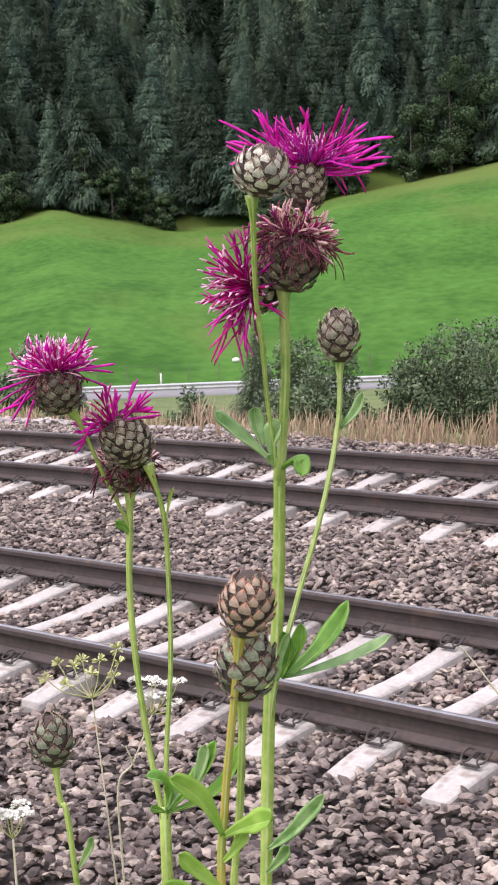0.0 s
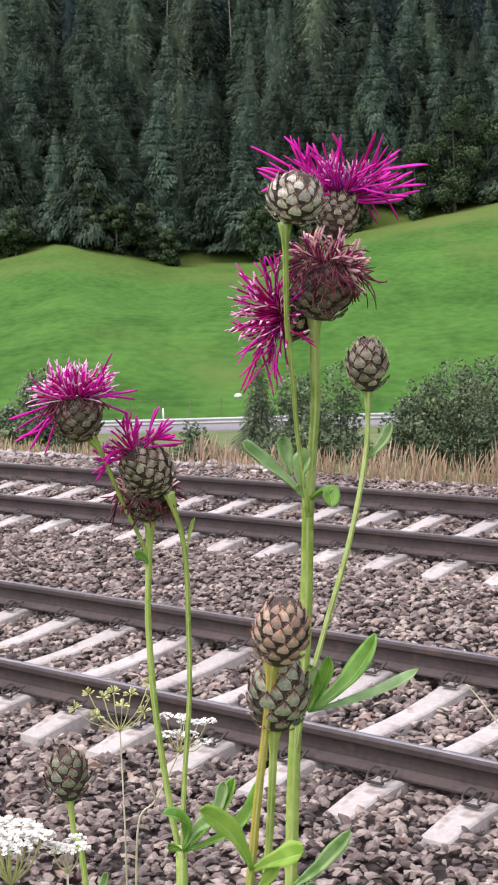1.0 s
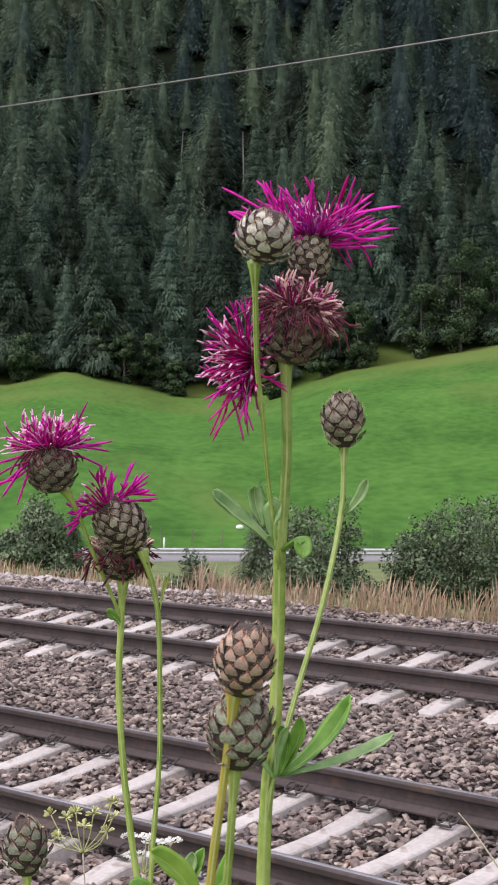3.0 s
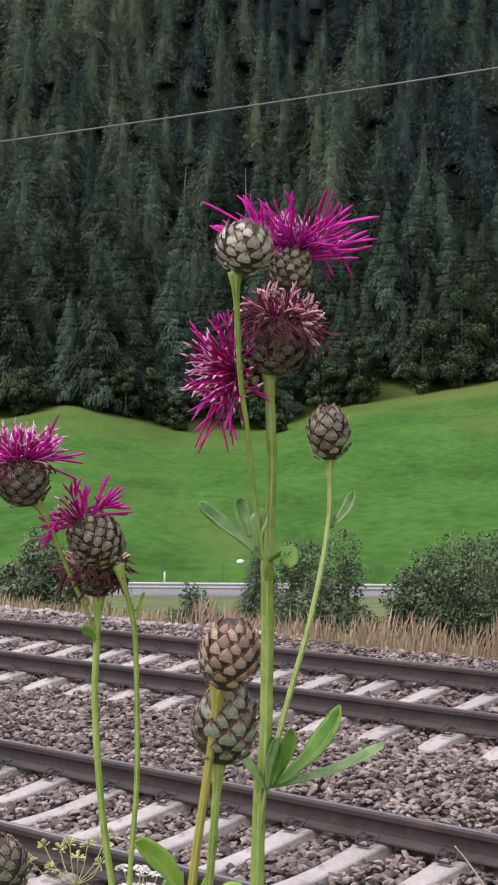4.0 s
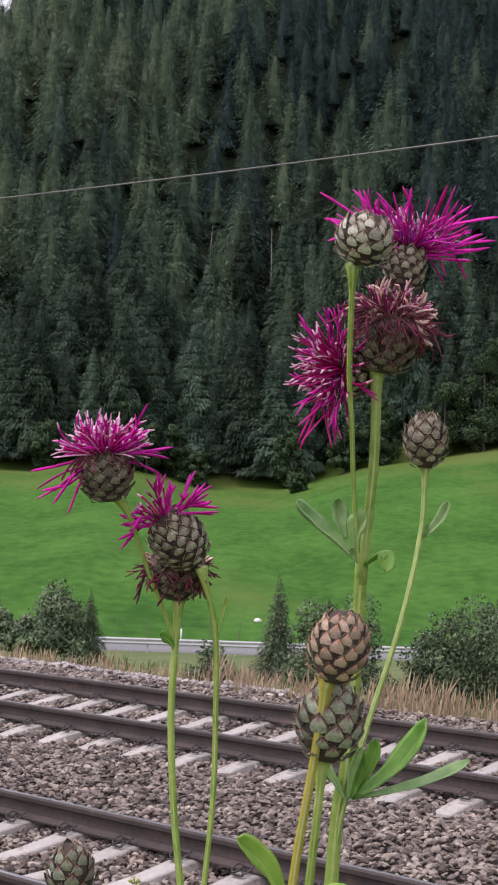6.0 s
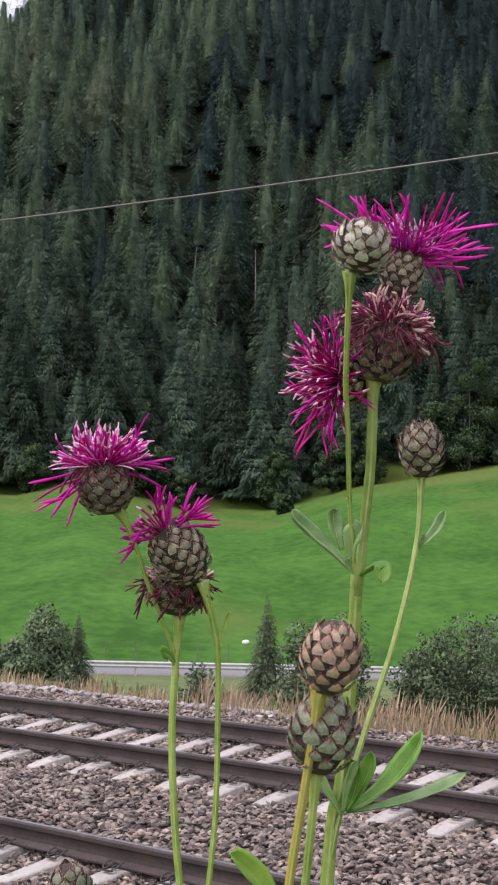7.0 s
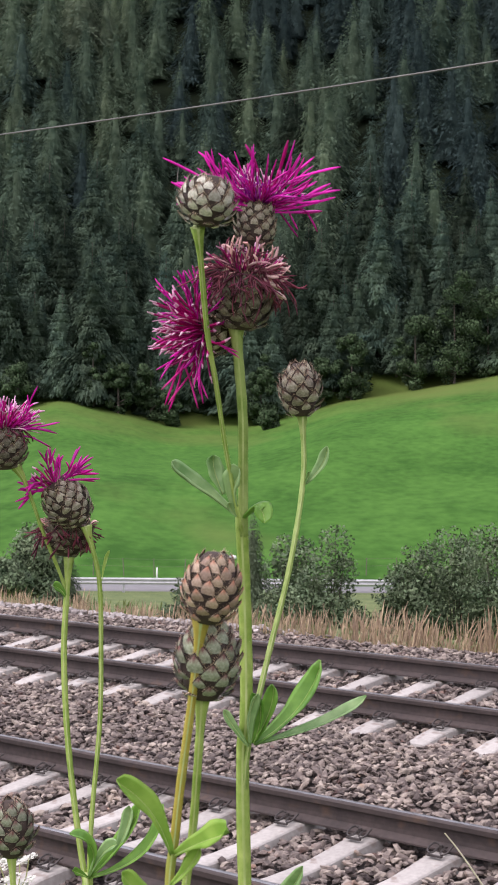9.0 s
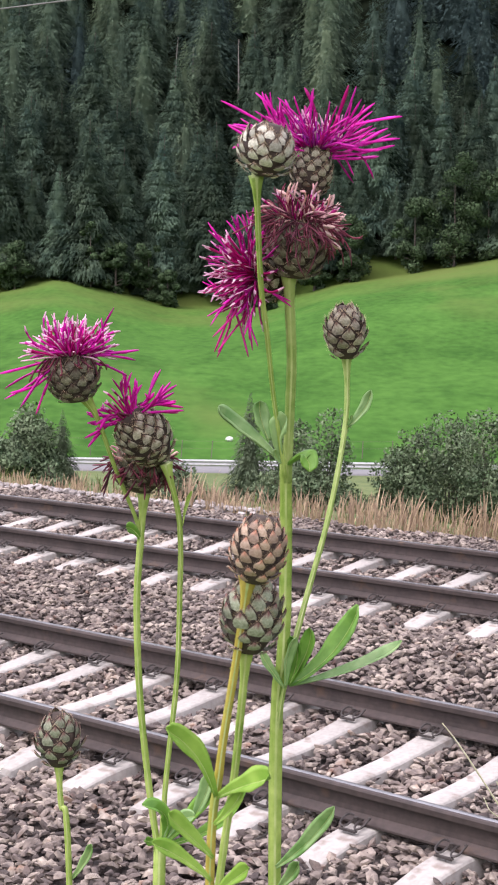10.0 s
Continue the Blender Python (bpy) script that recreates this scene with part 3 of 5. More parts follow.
def leaf_cloud(rng, centres, radii, count, size):
    """Many small leaves scattered in the shells of clumps."""
    cen, rad = np.array(centres), np.array(radii)
    pick = rng.choice(len(cen), count, p=rad ** 2 / (rad ** 2).sum())
    d = rng.normal(size=(count, 3))
    d /= np.linalg.norm(d, axis=1)[:, None]
    p = cen[pick] + d * (rad[pick] * rng.uniform(0.55, 1.08, count))[:, None] * np.array([1, 1, 0.85])
    u = rng.normal(size=(count, 3))
    u /= np.linalg.norm(u, axis=1)[:, None]
    w = np.cross(u, d + 0.6 * rng.normal(size=(count, 3)))
    w /= np.linalg.norm(w, axis=1)[:, None]
    sz = size * rng.uniform(0.6, 1.35, count)[:, None]
    flip = np.sign((np.cross(w, u) * d).sum(1))[:, None]
    w = w * np.where(flip == 0, 1, flip)
    V = np.stack([p - u * sz, p + w * sz * 0.5, p + u * sz, p - w * sz * 0.5], 1).reshape(-1, 3)
    b = np.arange(count)[:, None] * 4
    F = np.vstack([b + [0, 1, 2], b + [0, 2, 3]])
    N = d + np.array([0, 0, 0.25]) + 0.35 * rng.normal(size=(count, 3))
    return V, F, np.repeat(N / np.linalg.norm(N, axis=1)[:, None], 4, axis=0)


def make_bush(az, r, top, half, seed, name="bush", leaves=13000, size=0.048, material=None, label="dense grey-green leafy bush on the slope behind the dry grass", group="bushes behind the tracks"):
    """A shrub whose crown reaches the elevation top (degrees) and spans half degrees each way, grown from the slope."""
    rng = np.random.default_rng(seed)
    base = strip_point(az, r)
    h = EYE.z + r * math.tan(radians(top)) - base.z
    w = r * math.tan(radians(half))
    ob = empty(name, label, "bush" if name == "bush" else "shrub", group, Matrix.Translation(base))
    cen, rad = [], []
    for i in range(64):
        a, q = rng.uniform(0, 6.28), math.sqrt(rng.uniform(0, 1))
        x, y = w * q * math.cos(a), w * q * math.sin(a) * 0.8
        zt = (h * (1 - 0.5 * q * q) - 0.08 * h) * rng.uniform(0.55, 1.12)
        z = zt * rng.uniform(0.3, 1.0) if i > 22 else zt
        cen.append((x, y, max(z, 0.2)))
        rad.append(min(0.55, h * 0.27) * rng.uniform(0.35, 1.0))
    V, F, N = leaf_cloud(rng, cen, rad, leaves, size)
    crown = new("crown", raw_mesh("crown", V, F, material or M_bush, normals=N))
    crown.parent = ob
    for c in cen[:14]:
        end = Vector(c)
        bm = bmesh.new()
        tube(bm, smooth_line([Vector((0.05 * end.x, 0.05 * end.y, -0.2)), Vector((end.x * 0.4, end.y * 0.4, end.z * 0.45)), end], 3), [0.035, 0.03, 0.025, 0.02, 0.016, 0.012, 0.008], 5)
        part("branch", bm, M_twig, ob)


for i, (az, r, top, half) in enumerate(((35.9, 38, -1.5, 1.1), (34.5, 40, -1.9, 1.6), (33.0, 38, -1.75, 1.6), (31.2, 39, -1.9, 1.7), (40.4, 40, -2.05, 1.1), (38.9, 38, -2.6, 1.3), (51.9, 36, -3.0, 1.4), (49.7, 37, -2.2, 0.75), (50.6, 35, -3.3, 0.9),
                                        (53.2, 38, -2.6, 0.9))):
    make_bush(az, r, top, half, 40 + i)
make_bush(44.2, 20.5, -4.05, 0.75, 71, leaves=1800, size=0.03, label="small dark green shrub at the edge of the ballast")
make_bush(49.0, 24.0, -4.1, 0.5, 72, leaves=1200, size=0.03, label="small dark green shrub at the edge of the ballast")


def make_conifer(variant_seed, h):
    rng = np.random.default_rng(variant_seed)
    ob = empty("conifer", "dark green spruce standing at the edge of the mountain wood", "tree", "spruces along the wood")
    V, F, N = conifer_arrays(rng, h, 17000, fine=0.72)
    crown = new("crown", raw_mesh("crown", V, F, M_conifer, normals=N))
    crown.parent = ob
    t = new("trunk", trunk_mesh("trunk", h * 0.96, 0.24, M_bark))
    t.parent = ob
    return ob


TALL = ((49.41, 11.3), (47.68, 11.5), (44.72, 10.5), (43.52, 12.0), (45.14, 8.1), (51.95, 8.1), (43.18, 8.1), (49.6, 6.3), (49.34, 14.4), (51.06, 9.4), (41.93, 11.8), (36.16, 10.9), (47.5, 8.0), (39.4, 9.2), (37.7, 11.5), (34.3, 9.0), (46.0, 13.2), (40.5, 14.0), (38.6, 7.2), (46.4, 9.3), (50.4, 12.6))
BARE = ((44.8, 306, 14, 0.07), (42.5, 306, 14, 0.0), (44.15, 310, 10, 0.02), (37.05, 262, 9, 0.0))


def make_wood():
    rng = np.random.default_rng(5)
    models = [make_conifer(100 + k, h) for k, h in enumerate((21.0, 24.0, 18.5, 22.5, 16.0, 12.0))]
    used = set()
    # the wood's edge, tree by tree, in three loose rows
    for k in range(66):
        row = k % 3
        az = 30.5 + 23.5 * (k // 3 + row / 3 + rng.uniform(-0.3, 0.3)) / 22
        r = EDGE_R + row * 8.0 + rng.uniform(0.5, 6)
        i = int(rng.integers(0, 6)) if row == 0 else int(rng.integers(0, 5))
        p = strip_point(az, r)
        sc = rng.uniform(0.8, 1.12)
        if i not in used:
            used.add(i)
            models[i].matrix_world = Matrix.Translation(p)
            continue
        ob = copy_thing(models[i], Matrix.Translation(p) @ pose(0, 0, 0, 0, 0, rng.uniform(0, 360)))
        ob.scale = (sc * rng.uniform(0.85, 1.15), sc * rng.uniform(0.85, 1.15), sc)
    # tall trees that stand out from the wood
    for az, top in TALL:
        r = 246.0
        while EYE.z + r * math.tan(radians(top)) - land_at(az, r) > 25.5:
            r += 1.0
        p = strip_point(az, r)
        hgt = EYE.z + r * math.tan(radians(top)) - p.z
        i = int(rng.integers(0, 4))
        ob = copy_thing(models[i], Matrix.Translation(p) @ pose(0, 0, 0, 0, 0, rng.uniform(0, 360)))
        f = hgt / (21.0, 24.0, 18.5, 22.5)[i]
        ob.scale = (f * 1.05, f * 1.05, f)
        tagged(ob, "tall spruce rising above its neighbours in the mountain wood")
    # saplings nearer by, on the slope below the line
    for az, r, top in ((41.8, 44, -1.38), (48.6, 38, -2.15), (52.2, 37, -1.35)):
        p = strip_point(az, r)
        f = EYE.z + r * math.tan(radians(top)) - p.z
        ob = empty("conifer", "young dark green spruce on the slope behind the tracks", "tree", "young spruces", Matrix.Translation(p))
        V, F, N = conifer_arrays(rng, f, 7000, 0.1)
        crown = new("crown", raw_mesh("crown", V * np.array([1.15, 1.15, 1.0]), F, M_sapling, normals=N))
        crown.parent = ob
        t = new("trunk", trunk_mesh("trunk", f * 0.97, 0.05, M_bark))
        t.parent = ob
    # the wood behind, too many to count
    lib = [conifer_arrays(rng, 1.0, 1900, spread=0.72) for _ in range(12)]
    lib_far = [conifer_arrays(rng, 1.0, 1150, spread=0.78) for _ in range(12)]
    Vs, Fs, Ns, Is, n = [], [], [], [], 0
    spots = []
    for i in range(31):
        r = EDGE_R + 17 + 15.0 * i
        count = int(radians(25.4) * r / 7.8)
        spots += [(29.4 + 25.4 * (k + rng.uniform(0, 1)) / count, r + rng.uniform(-7, 7)) for k in range(count)]
    for az, r in spots:
        if any(abs(az - b[0]) < 0.3 and b[1] - 24 < r < b[1] + 1 for b in BARE):
            continue
        stand = noise.noise((az * 0.30, r * 0.011, 4.0))
        h = rng.uniform(15, 28) * (1 + 0.25 * stand)
        V, F, N = (lib if r < 430 else lib_far)[int(rng.integers(0, 12))]
        a = rng.uniform(0, 6.28)
        c, s = math.cos(a), math.sin(a)
        w = h * rng.uniform(0.95, 1.4)
        turn = np.array([[c, s, 0], [-s, c, 0], [0, 0, 1]])
        Vs.append((V @ turn) * np.array([w, w, h]) + np.array(strip_point(az, r)))
        Ns.append(N @ turn)
        Fs.append(F + n)
        # stands of paler larch and dark spruce; darker tints on the mountain's shoulder and to the right
        # far rows also shift to dark blue-green tints, aerial haze put into the colour
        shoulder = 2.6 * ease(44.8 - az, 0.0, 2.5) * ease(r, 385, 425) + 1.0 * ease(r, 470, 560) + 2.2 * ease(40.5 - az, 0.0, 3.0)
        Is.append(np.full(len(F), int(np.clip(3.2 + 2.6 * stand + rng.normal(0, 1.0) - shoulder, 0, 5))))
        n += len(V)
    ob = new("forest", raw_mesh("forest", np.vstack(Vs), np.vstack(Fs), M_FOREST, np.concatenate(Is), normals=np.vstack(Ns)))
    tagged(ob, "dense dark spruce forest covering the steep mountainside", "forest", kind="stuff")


make_wood()


def make_bare_trunks():
    for az, r, h, lean in BARE:
        me = trunk_mesh("dead_tree", h, 0.20, M_dead, lean)
        ob = new("dead_tree", me)
        ob.matrix_world = Matrix.Translation(strip_point(az, r))
        tagged(ob, "bare pale grey tree trunk among dark spruces", "tree", "bare trunks in the wood")


make_bare_trunks()


def make_broadleaf(az, r, h, w, seed):
    rng = np.random.default_rng(seed)
    ob = empty("broadleaf_tree", "mid-green broadleaf tree at the edge of the spruce wood", "tree", "broadleaf trees along the wood", Matrix.Translation(strip_point(az, r)))
    cen, rad = [], []
    for i in range(32):
        a, q = rng.uniform(0, 6.28), math.sqrt(rng.uniform(0, 1))
        z = h * (rng.uniform(0.03, 0.3) if i < 9 else rng.uniform(0.2, 0.92))
        k = 1 - abs(z / h - 0.45) * 1.0
        cen.append((w * q * k * math.cos(a), w * q * k * math.sin(a), z))
        rad.append(w * rng.uniform(0.22, 0.40))
    V, F, N = leaf_cloud(rng, cen, rad, 6500, 0.22)
    crown = new("crown", raw_mesh("crown", V, F, M_leaf_tree, normals=N))
    crown.parent = ob
    t = new("trunk", trunk_mesh("trunk", h * 0.8, 0.2, M_bark))
    t.parent = ob
    for c in cen[:9]:
        bm = bmesh.new()
        tube(bm, [Vector((0, 0, c[2] * 0.6)), Vector(c) * 0.7 + Vector((0, 0, c[2] * 0.1)), Vector(c)], [0.09, 0.06, 0.03], 5)
        part("limb", bm, M_bark, ob)


for i, (az, r, h, w) in enumerate(((34.6, 236, 17, 4.2), (33.4, 238, 14, 4.0), (36.0, 238, 12, 3.4), (44.9, 235, 5.5, 2.0), (47.7, 236, 10, 2.2), (46.8, 236, 9, 2.4), (45.6, 238, 9, 2.6), (39.6, 238, 8, 2.6), (41.6, 236, 11, 2.6), (38.3, 238, 10, 3.0),
                                   (50.4, 236, 8, 2.6), (41.3, 225, 2.6, 1.6))):
    make_broadleaf(az, r, h, w, 300 + i)


# ---- edge of the ballast: dry grass, pale rubble ----
def make_grass(name, label, count, s_range, y_range, height, material, seed, thin=0.0022):
    rng = np.random.default_rng(seed)
    V, F = [], []
    for _ in range(count):
        s, y = rng.uniform(*s_range), rng.uniform(*y_range)
        clump = noise.noise((s * 1.6, y * 1.2, seed))
        if clump < rng.uniform(-0.7, 0.25):
            continue
        hgt = height * rng.uniform(0.45, 1.1) * (0.75 + 0.6 * max(clump, 0))
        base = on_bed(s, y, 0).translation
        base.z = float(land(np.array([base.x]), np.array([base.y]))[0]) if y > 7.9 else base.z - 0.4
        d = Vector((rng.normal(0, 0.11), rng.normal(0, 0.11), 1)).normalized()
        bend = Vector((rng.normal(0.06, 0.10), rng.normal(0, 0.10), -0.06)) * hgt
        side = Vector((rng.normal(), rng.normal(), 0)).normalized()
        w = thin * rng.uniform(0.7, 1.6)
        n = len(V)
        for t, k in ((0, 1.0), (0.45, 0.9), (0.75, 1.6), (1.0, 0.3)):
            p = base + d * hgt * t + bend * t * t
            V += [tuple(p - side * w * k), tuple(p + side * w * k), tuple(p + d.cross(side) * w * k)]
        for k in range(3):
            a = n + 3 * k
            for i in range(3):
                j = (i + 1) % 3
                F += [(a + i, a + j, a + 3 + j), (a + i, a + 3 + j, a + 3 + i)]
    ob = new(name, raw_mesh(name, V, F, material))
    tagged(ob, label, "grass", kind="stuff")


make_grass("dry_grass", "tall straw-coloured dry grass along the ballast edge", 2500, (-4.6, 5.0), (7.5, 8.6), 0.60, M_dry, 11, 0.0042)
make_grass("dry_grass", "patchy straw-coloured grass among pale rubble", 2800, (-16, -4.6), (7.7, 9.2), 0.44, M_dry, 12, 0.004)
make_grass("green_grass", "rough green grass behind the far track", 3200, (-18, 4), (8.2, 11.0), 0.30, M_green_grass, 13, 0.005)


def stone_shapes(rng, n):
    """Angular broken stones: distorted icosahedra."""
    g = (1 + 5 ** 0.5) / 2
    base = np.array([(-1, g, 0), (1, g, 0), (-1, -g, 0), (1, -g, 0), (0, -1, g), (0, 1, g), (0, -1, -g), (0, 1, -g), (g, 0, -1), (g, 0, 1), (-g, 0, -1), (-g, 0, 1)]) / 1.9
    tris = np.array([(0, 11, 5), (0, 5, 1), (0, 1, 7), (0, 7, 10), (0, 10, 11), (1, 5, 9), (5, 11, 4), (11, 10, 2), (10, 7, 6), (7, 1, 8), (3, 9, 4), (3, 4, 2), (3, 2, 6), (3, 6, 8), (3, 8, 9), (4, 9, 5), (2, 4, 11), (6, 2, 10), (8, 6, 7), (9, 8, 1)])
    return [base * rng.uniform(0.58, 1.3, (12, 1)) for _ in range(n)], tris


def spin(rng):
    q = rng.normal(size=4)
    w, x, y, z = q / np.linalg.norm(q)
    return np.array([[1 - 2 * (y * y + z * z), 2 * (x * y - z * w), 2 * (x * z + y * w)], [2 * (x * y + z * w), 1 - 2 * (x * x + z * z), 2 * (y * z - x * w)], [2 * (x * z - y * w), 2 * (y * z + x * w), 1 - 2 * (x * x + y * y)]])


def lying(rng):
    """A turn of a stone that has settled on its flat side."""
    return np.array(Euler((rng.normal(0, 0.35), rng.normal(0, 0.35), rng.uniform(0, 6.28))).to_matrix()).T


def make_rubble():
    rng = np.random.default_rng(21)
    shapes, tris = stone_shapes(rng, 8)
    Vs, Fs, n = [], [], 0
    for k in range(700):
        s, y = rng.uniform(-9.5, -3.2), rng.normal(7.95, 0.35)
        p = np.array(on_bed(s, y, -0.30 - 0.25 * max(0, y - 7.7) + 0.10 * max(0, noise.noise((s * 1.3, 0, 3)))).translation)
        Vs.append((shapes[k % 8] @ spin(rng)) * np.array([1.1, 1.0, 0.8]) * rng.uniform(0.02, 0.06) + p)
        Fs.append(tris + n)
        n += 12
    tagged(new("rubble", raw_mesh("rubble", np.vstack(Vs), np.vstack(Fs), M_pale_stone)), "pale broken rubble heaped at the ballast edge", "rubble", kind="stuff")


make_rubble()


# ---- the plants close by; coordinates in metres from a level point at eye height: right, away, up ----
FRONT = pose(9.0983, -6.4333, 2.211, 0, 0, 43.056)
GROUND = -0.711
PLANTS = {}


def plant(name, label, category, u, v, group=""):
    ob = empty(name, label, category, group, FRONT @ Matrix.Translation((u, v, GROUND)))
    PLANTS[label] = ob
    ob["root"] = (u, v, GROUND)
    return ob


def local(ob, p):
    return Vector(p) - Vector(ob["root"])


def stem(ob, pts, r0, r1, material, name="stem", steps=8, ribs=0.20, label="", flare=0.0):
    """A ribbed stem with paler ridges; flare widens its end below a head to that radius."""
    line = smooth_line([local(ob, p) for p in pts], steps)
    n = len(line)
    total = sum((b - a).length for a, b in zip(line, line[1:]))
    run, radii = 0.0, []
    for i in range(n):
        run += (line[i] - line[i - 1]).length if i else 0
        r = 0.42 * (r0 + (r1 - r0) * i / (n - 1)) * (1 + 0.04 * math.sin(i * 1.9))
        left = total - run
        if flare and left < 0.012:
            r += (flare - r) * (1 - left / 0.012) ** 2
        radii.append(r)
    bm = bmesh.new()
    tube(bm, line, radii, 14, ribs)
    bm.faces.ensure_lookup_table()
    for i, f in enumerate(bm.faces):
        if (i % 14) in (1, 4, 8, 11):
            f.material_index = 1
    if ribs > 0.1:  # short bristles
        rng = random.Random(n * 31 + int(total * 1e4))
        for _ in range(int(min(total, 0.22) / 0.0010)):
            run = rng.uniform(max(0.0, 1 - 0.22 / total), 0.99) * (n - 1)
            i = int(run)
            p = line[i].lerp(line[min(i + 1, n - 1)], run - i)
            d = (line[min(i + 1, n - 1)] - line[i]).normalized()
            side = d.orthogonal().normalized()
            out = Matrix.Rotation(rng.uniform(0, 6.28), 3, d) @ side
            q = p + out * radii[i] * 0.9
            tip = q + out * rng.uniform(0.0004, 0.0009) + d * rng.uniform(-0.0003, 0.0005)
            f = bm.faces.new([bm.verts.new(v) for v in (q - d * 0.00012, q + d * 0.00012, tip)])
            f.material_index = 1
    return part(name, bm, (material, M_ridge), ob, label)


def leaf(ob, base, tip, width, bend=(0, 0, 0.0), face=(0, -1, 0.5), material=None, fold=0.42, name="leaf", wave=0.09):
    """A narrow blunt leaf with a pale sunk midrib, from base to tip, bowed by bend at its middle, with its upper side towards face."""
    a, b = local(ob, base), local(ob, tip)
    mid = (a + b) / 2 + Vector(bend)
    bm = bmesh.new()
    rings = []
    n = 15
    for i in range(n):
        t = i / (n - 1)
        p = a * (1 - t) ** 2 + mid * 2 * t * (1 - t) + b * t * t
        d = ((mid - a) * (1 - t) + (b - mid) * t).normalized()
        up = Vector(face)
        up = (up - d * up.dot(d)).normalized()
        side = d.cross(up)
        w = width * 0.86 * min(1.0, 0.24 + 1.35 * t) * (1.0 if t < 0.74 else math.sqrt(max(0.02, 1 - ((t - 0.74) / 0.262) ** 2)))
        lw, rw = w * (1 + wave * math.sin(t * 14 + width * 9000)), w * (1 + wave * math.sin(t * 11 + 2 + width * 7000))
        rib = -fold * w
        th = 0.00022 + 0.0005 * (1 - t)
        c = min(0.00009, 0.045 * w)
        ring = [p - side * lw * 0.5 + up * rib * 0.1, p - side * lw * 0.28 + up * rib * 0.2, p - side * c + up * rib, p + side * c + up * rib, p + side * rw * 0.28 + up * rib * 0.2, p + side * rw * 0.5 + up * rib * 0.1]
        low = [q - up * (th if k not in (0, 5) else 0.0001) for k, q in enumerate(ring)]
        rings.append([bm.verts.new(q) for q in ring + low[::-1]])
    m = 12
    for r1, r2 in zip(rings, rings[1:]):
        for k in range(m):
            f = bm.faces.new((r1[k], r1[(k + 1) % m], r2[(k + 1) % m], r2[k]))
            f.material_index = 1 if k in (2, 8) else 0
    bm.faces.new(rings[0]), bm.faces.new(rings[-1])
    bmesh.ops.recalc_face_normals(bm, faces=bm.faces)
    return part(name, bm, (material or M_leaf, M_ridge), ob)


def bract_mesh(core, seed, dark):
    """One scale of the involucre: a domed ovate plate, a dark pointed border of width dark round its upper half, and a comb of fine tan hairs."""
    rng = random.Random(seed)
    bm = bmesh.new()

    def rim(t, grow):
        """Outline from the left shoulder over the point to the right; t from 0 to 1."""
        x = 2 * t - 1
        y = 0.42 + 0.95 * (1 - abs(x)) ** 0.72
        return Vector(((0.60 + 0.55 * grow) * x * (1 - 0.12 * abs(x)), y + grow * (0.25 + 0.75 * (1 - abs(x))), 0.0))

    n = 17
    skew = rng.uniform(-0.05, 0.05)
    inner = [rim(k / (n - 1), 0.0) for k in range(n)]
    outer = [rim(k / (n - 1), dark * rng.uniform(0.75, 1.2)) for k in range(n)]
    a = [bm.verts.new((p.x + skew * p.y, p.y, 0.12 - 0.02 * abs(p.x))) for p in inner]
    b = [bm.verts.new((p.x + skew * p.y, p.y, 0.03 + rng.uniform(-0.02, 0.04))) for p in outer]
    for k in range(n - 1):
        bm.faces.new((a[k], a[k + 1], b[k + 1], b[k])).material_index = 1
    # comb of hairs along the border
    for k in range(1, n - 1):
        for _ in range(1 + k % 2):
            p = b[k].co.copy()
            d = Vector((p.x * 1.3 + rng.uniform(-0.25, 0.25), 0.30 + p.y * 0.35 + rng.uniform(-0.2, 0.2), rng.uniform(0.10, 0.95))).normalized() * rng.uniform(0.25, 0.52)
            q = p + Vector((rng.uniform(-0.03, 0.03), rng.uniform(-0.05, 0.0), 0.01))
            bm.faces.new([bm.verts.new(v) for v in (q + Vector((-0.028, 0, 0)), q + Vector((0.028, 0, 0.004)), q + d)]).material_index = 2
    # domed plate, with a keel
    rows = []
    for y, w, z in ((-0.10, 0.56, 0.04), (0.22, 0.63, 0.10), (0.50, 0.58, 0.155), (0.80, 0.42, 0.18), (1.08, 0.23, 0.17), (1.36, 0.02, 0.13)):
        w *= rng.uniform(0.92, 1.06)
        o = skew * y
        rows.append([bm.verts.new((o - w, y, z - 0.035)), bm.verts.new((o - w * 0.55, y, z + 0.035)), bm.verts.new((o, y, z + 0.085)), bm.verts.new((o + w * 0.55, y, z + 0.035)), bm.verts.new((o + w, y, z - 0.035))])
    for r1, r2 in zip(rows, rows[1:]):
        for k in range(4):
            bm.faces.new((r1[k], r1[k + 1], r2[k + 1], r2[k]))
    me = bpy.data.meshes.new("bract")
    bm.to_mesh(me)
    bm.free()
    for m in (core, M_fringe, M_hair):
        me.materials.append(m)
    me.polygons.foreach_set("use_smooth", [True] * len(me.polygons))
    return me


BRACTS = {m.name: [bract_mesh(m, 7 * k, dark) for k in range(6)] for m, dark in ((M_bract, 0.16), (M_bract_red, 0.17), (M_bract_green, 0.22), (M_bract_dark, 0.20), (M_bract_mixed, 0.31))}


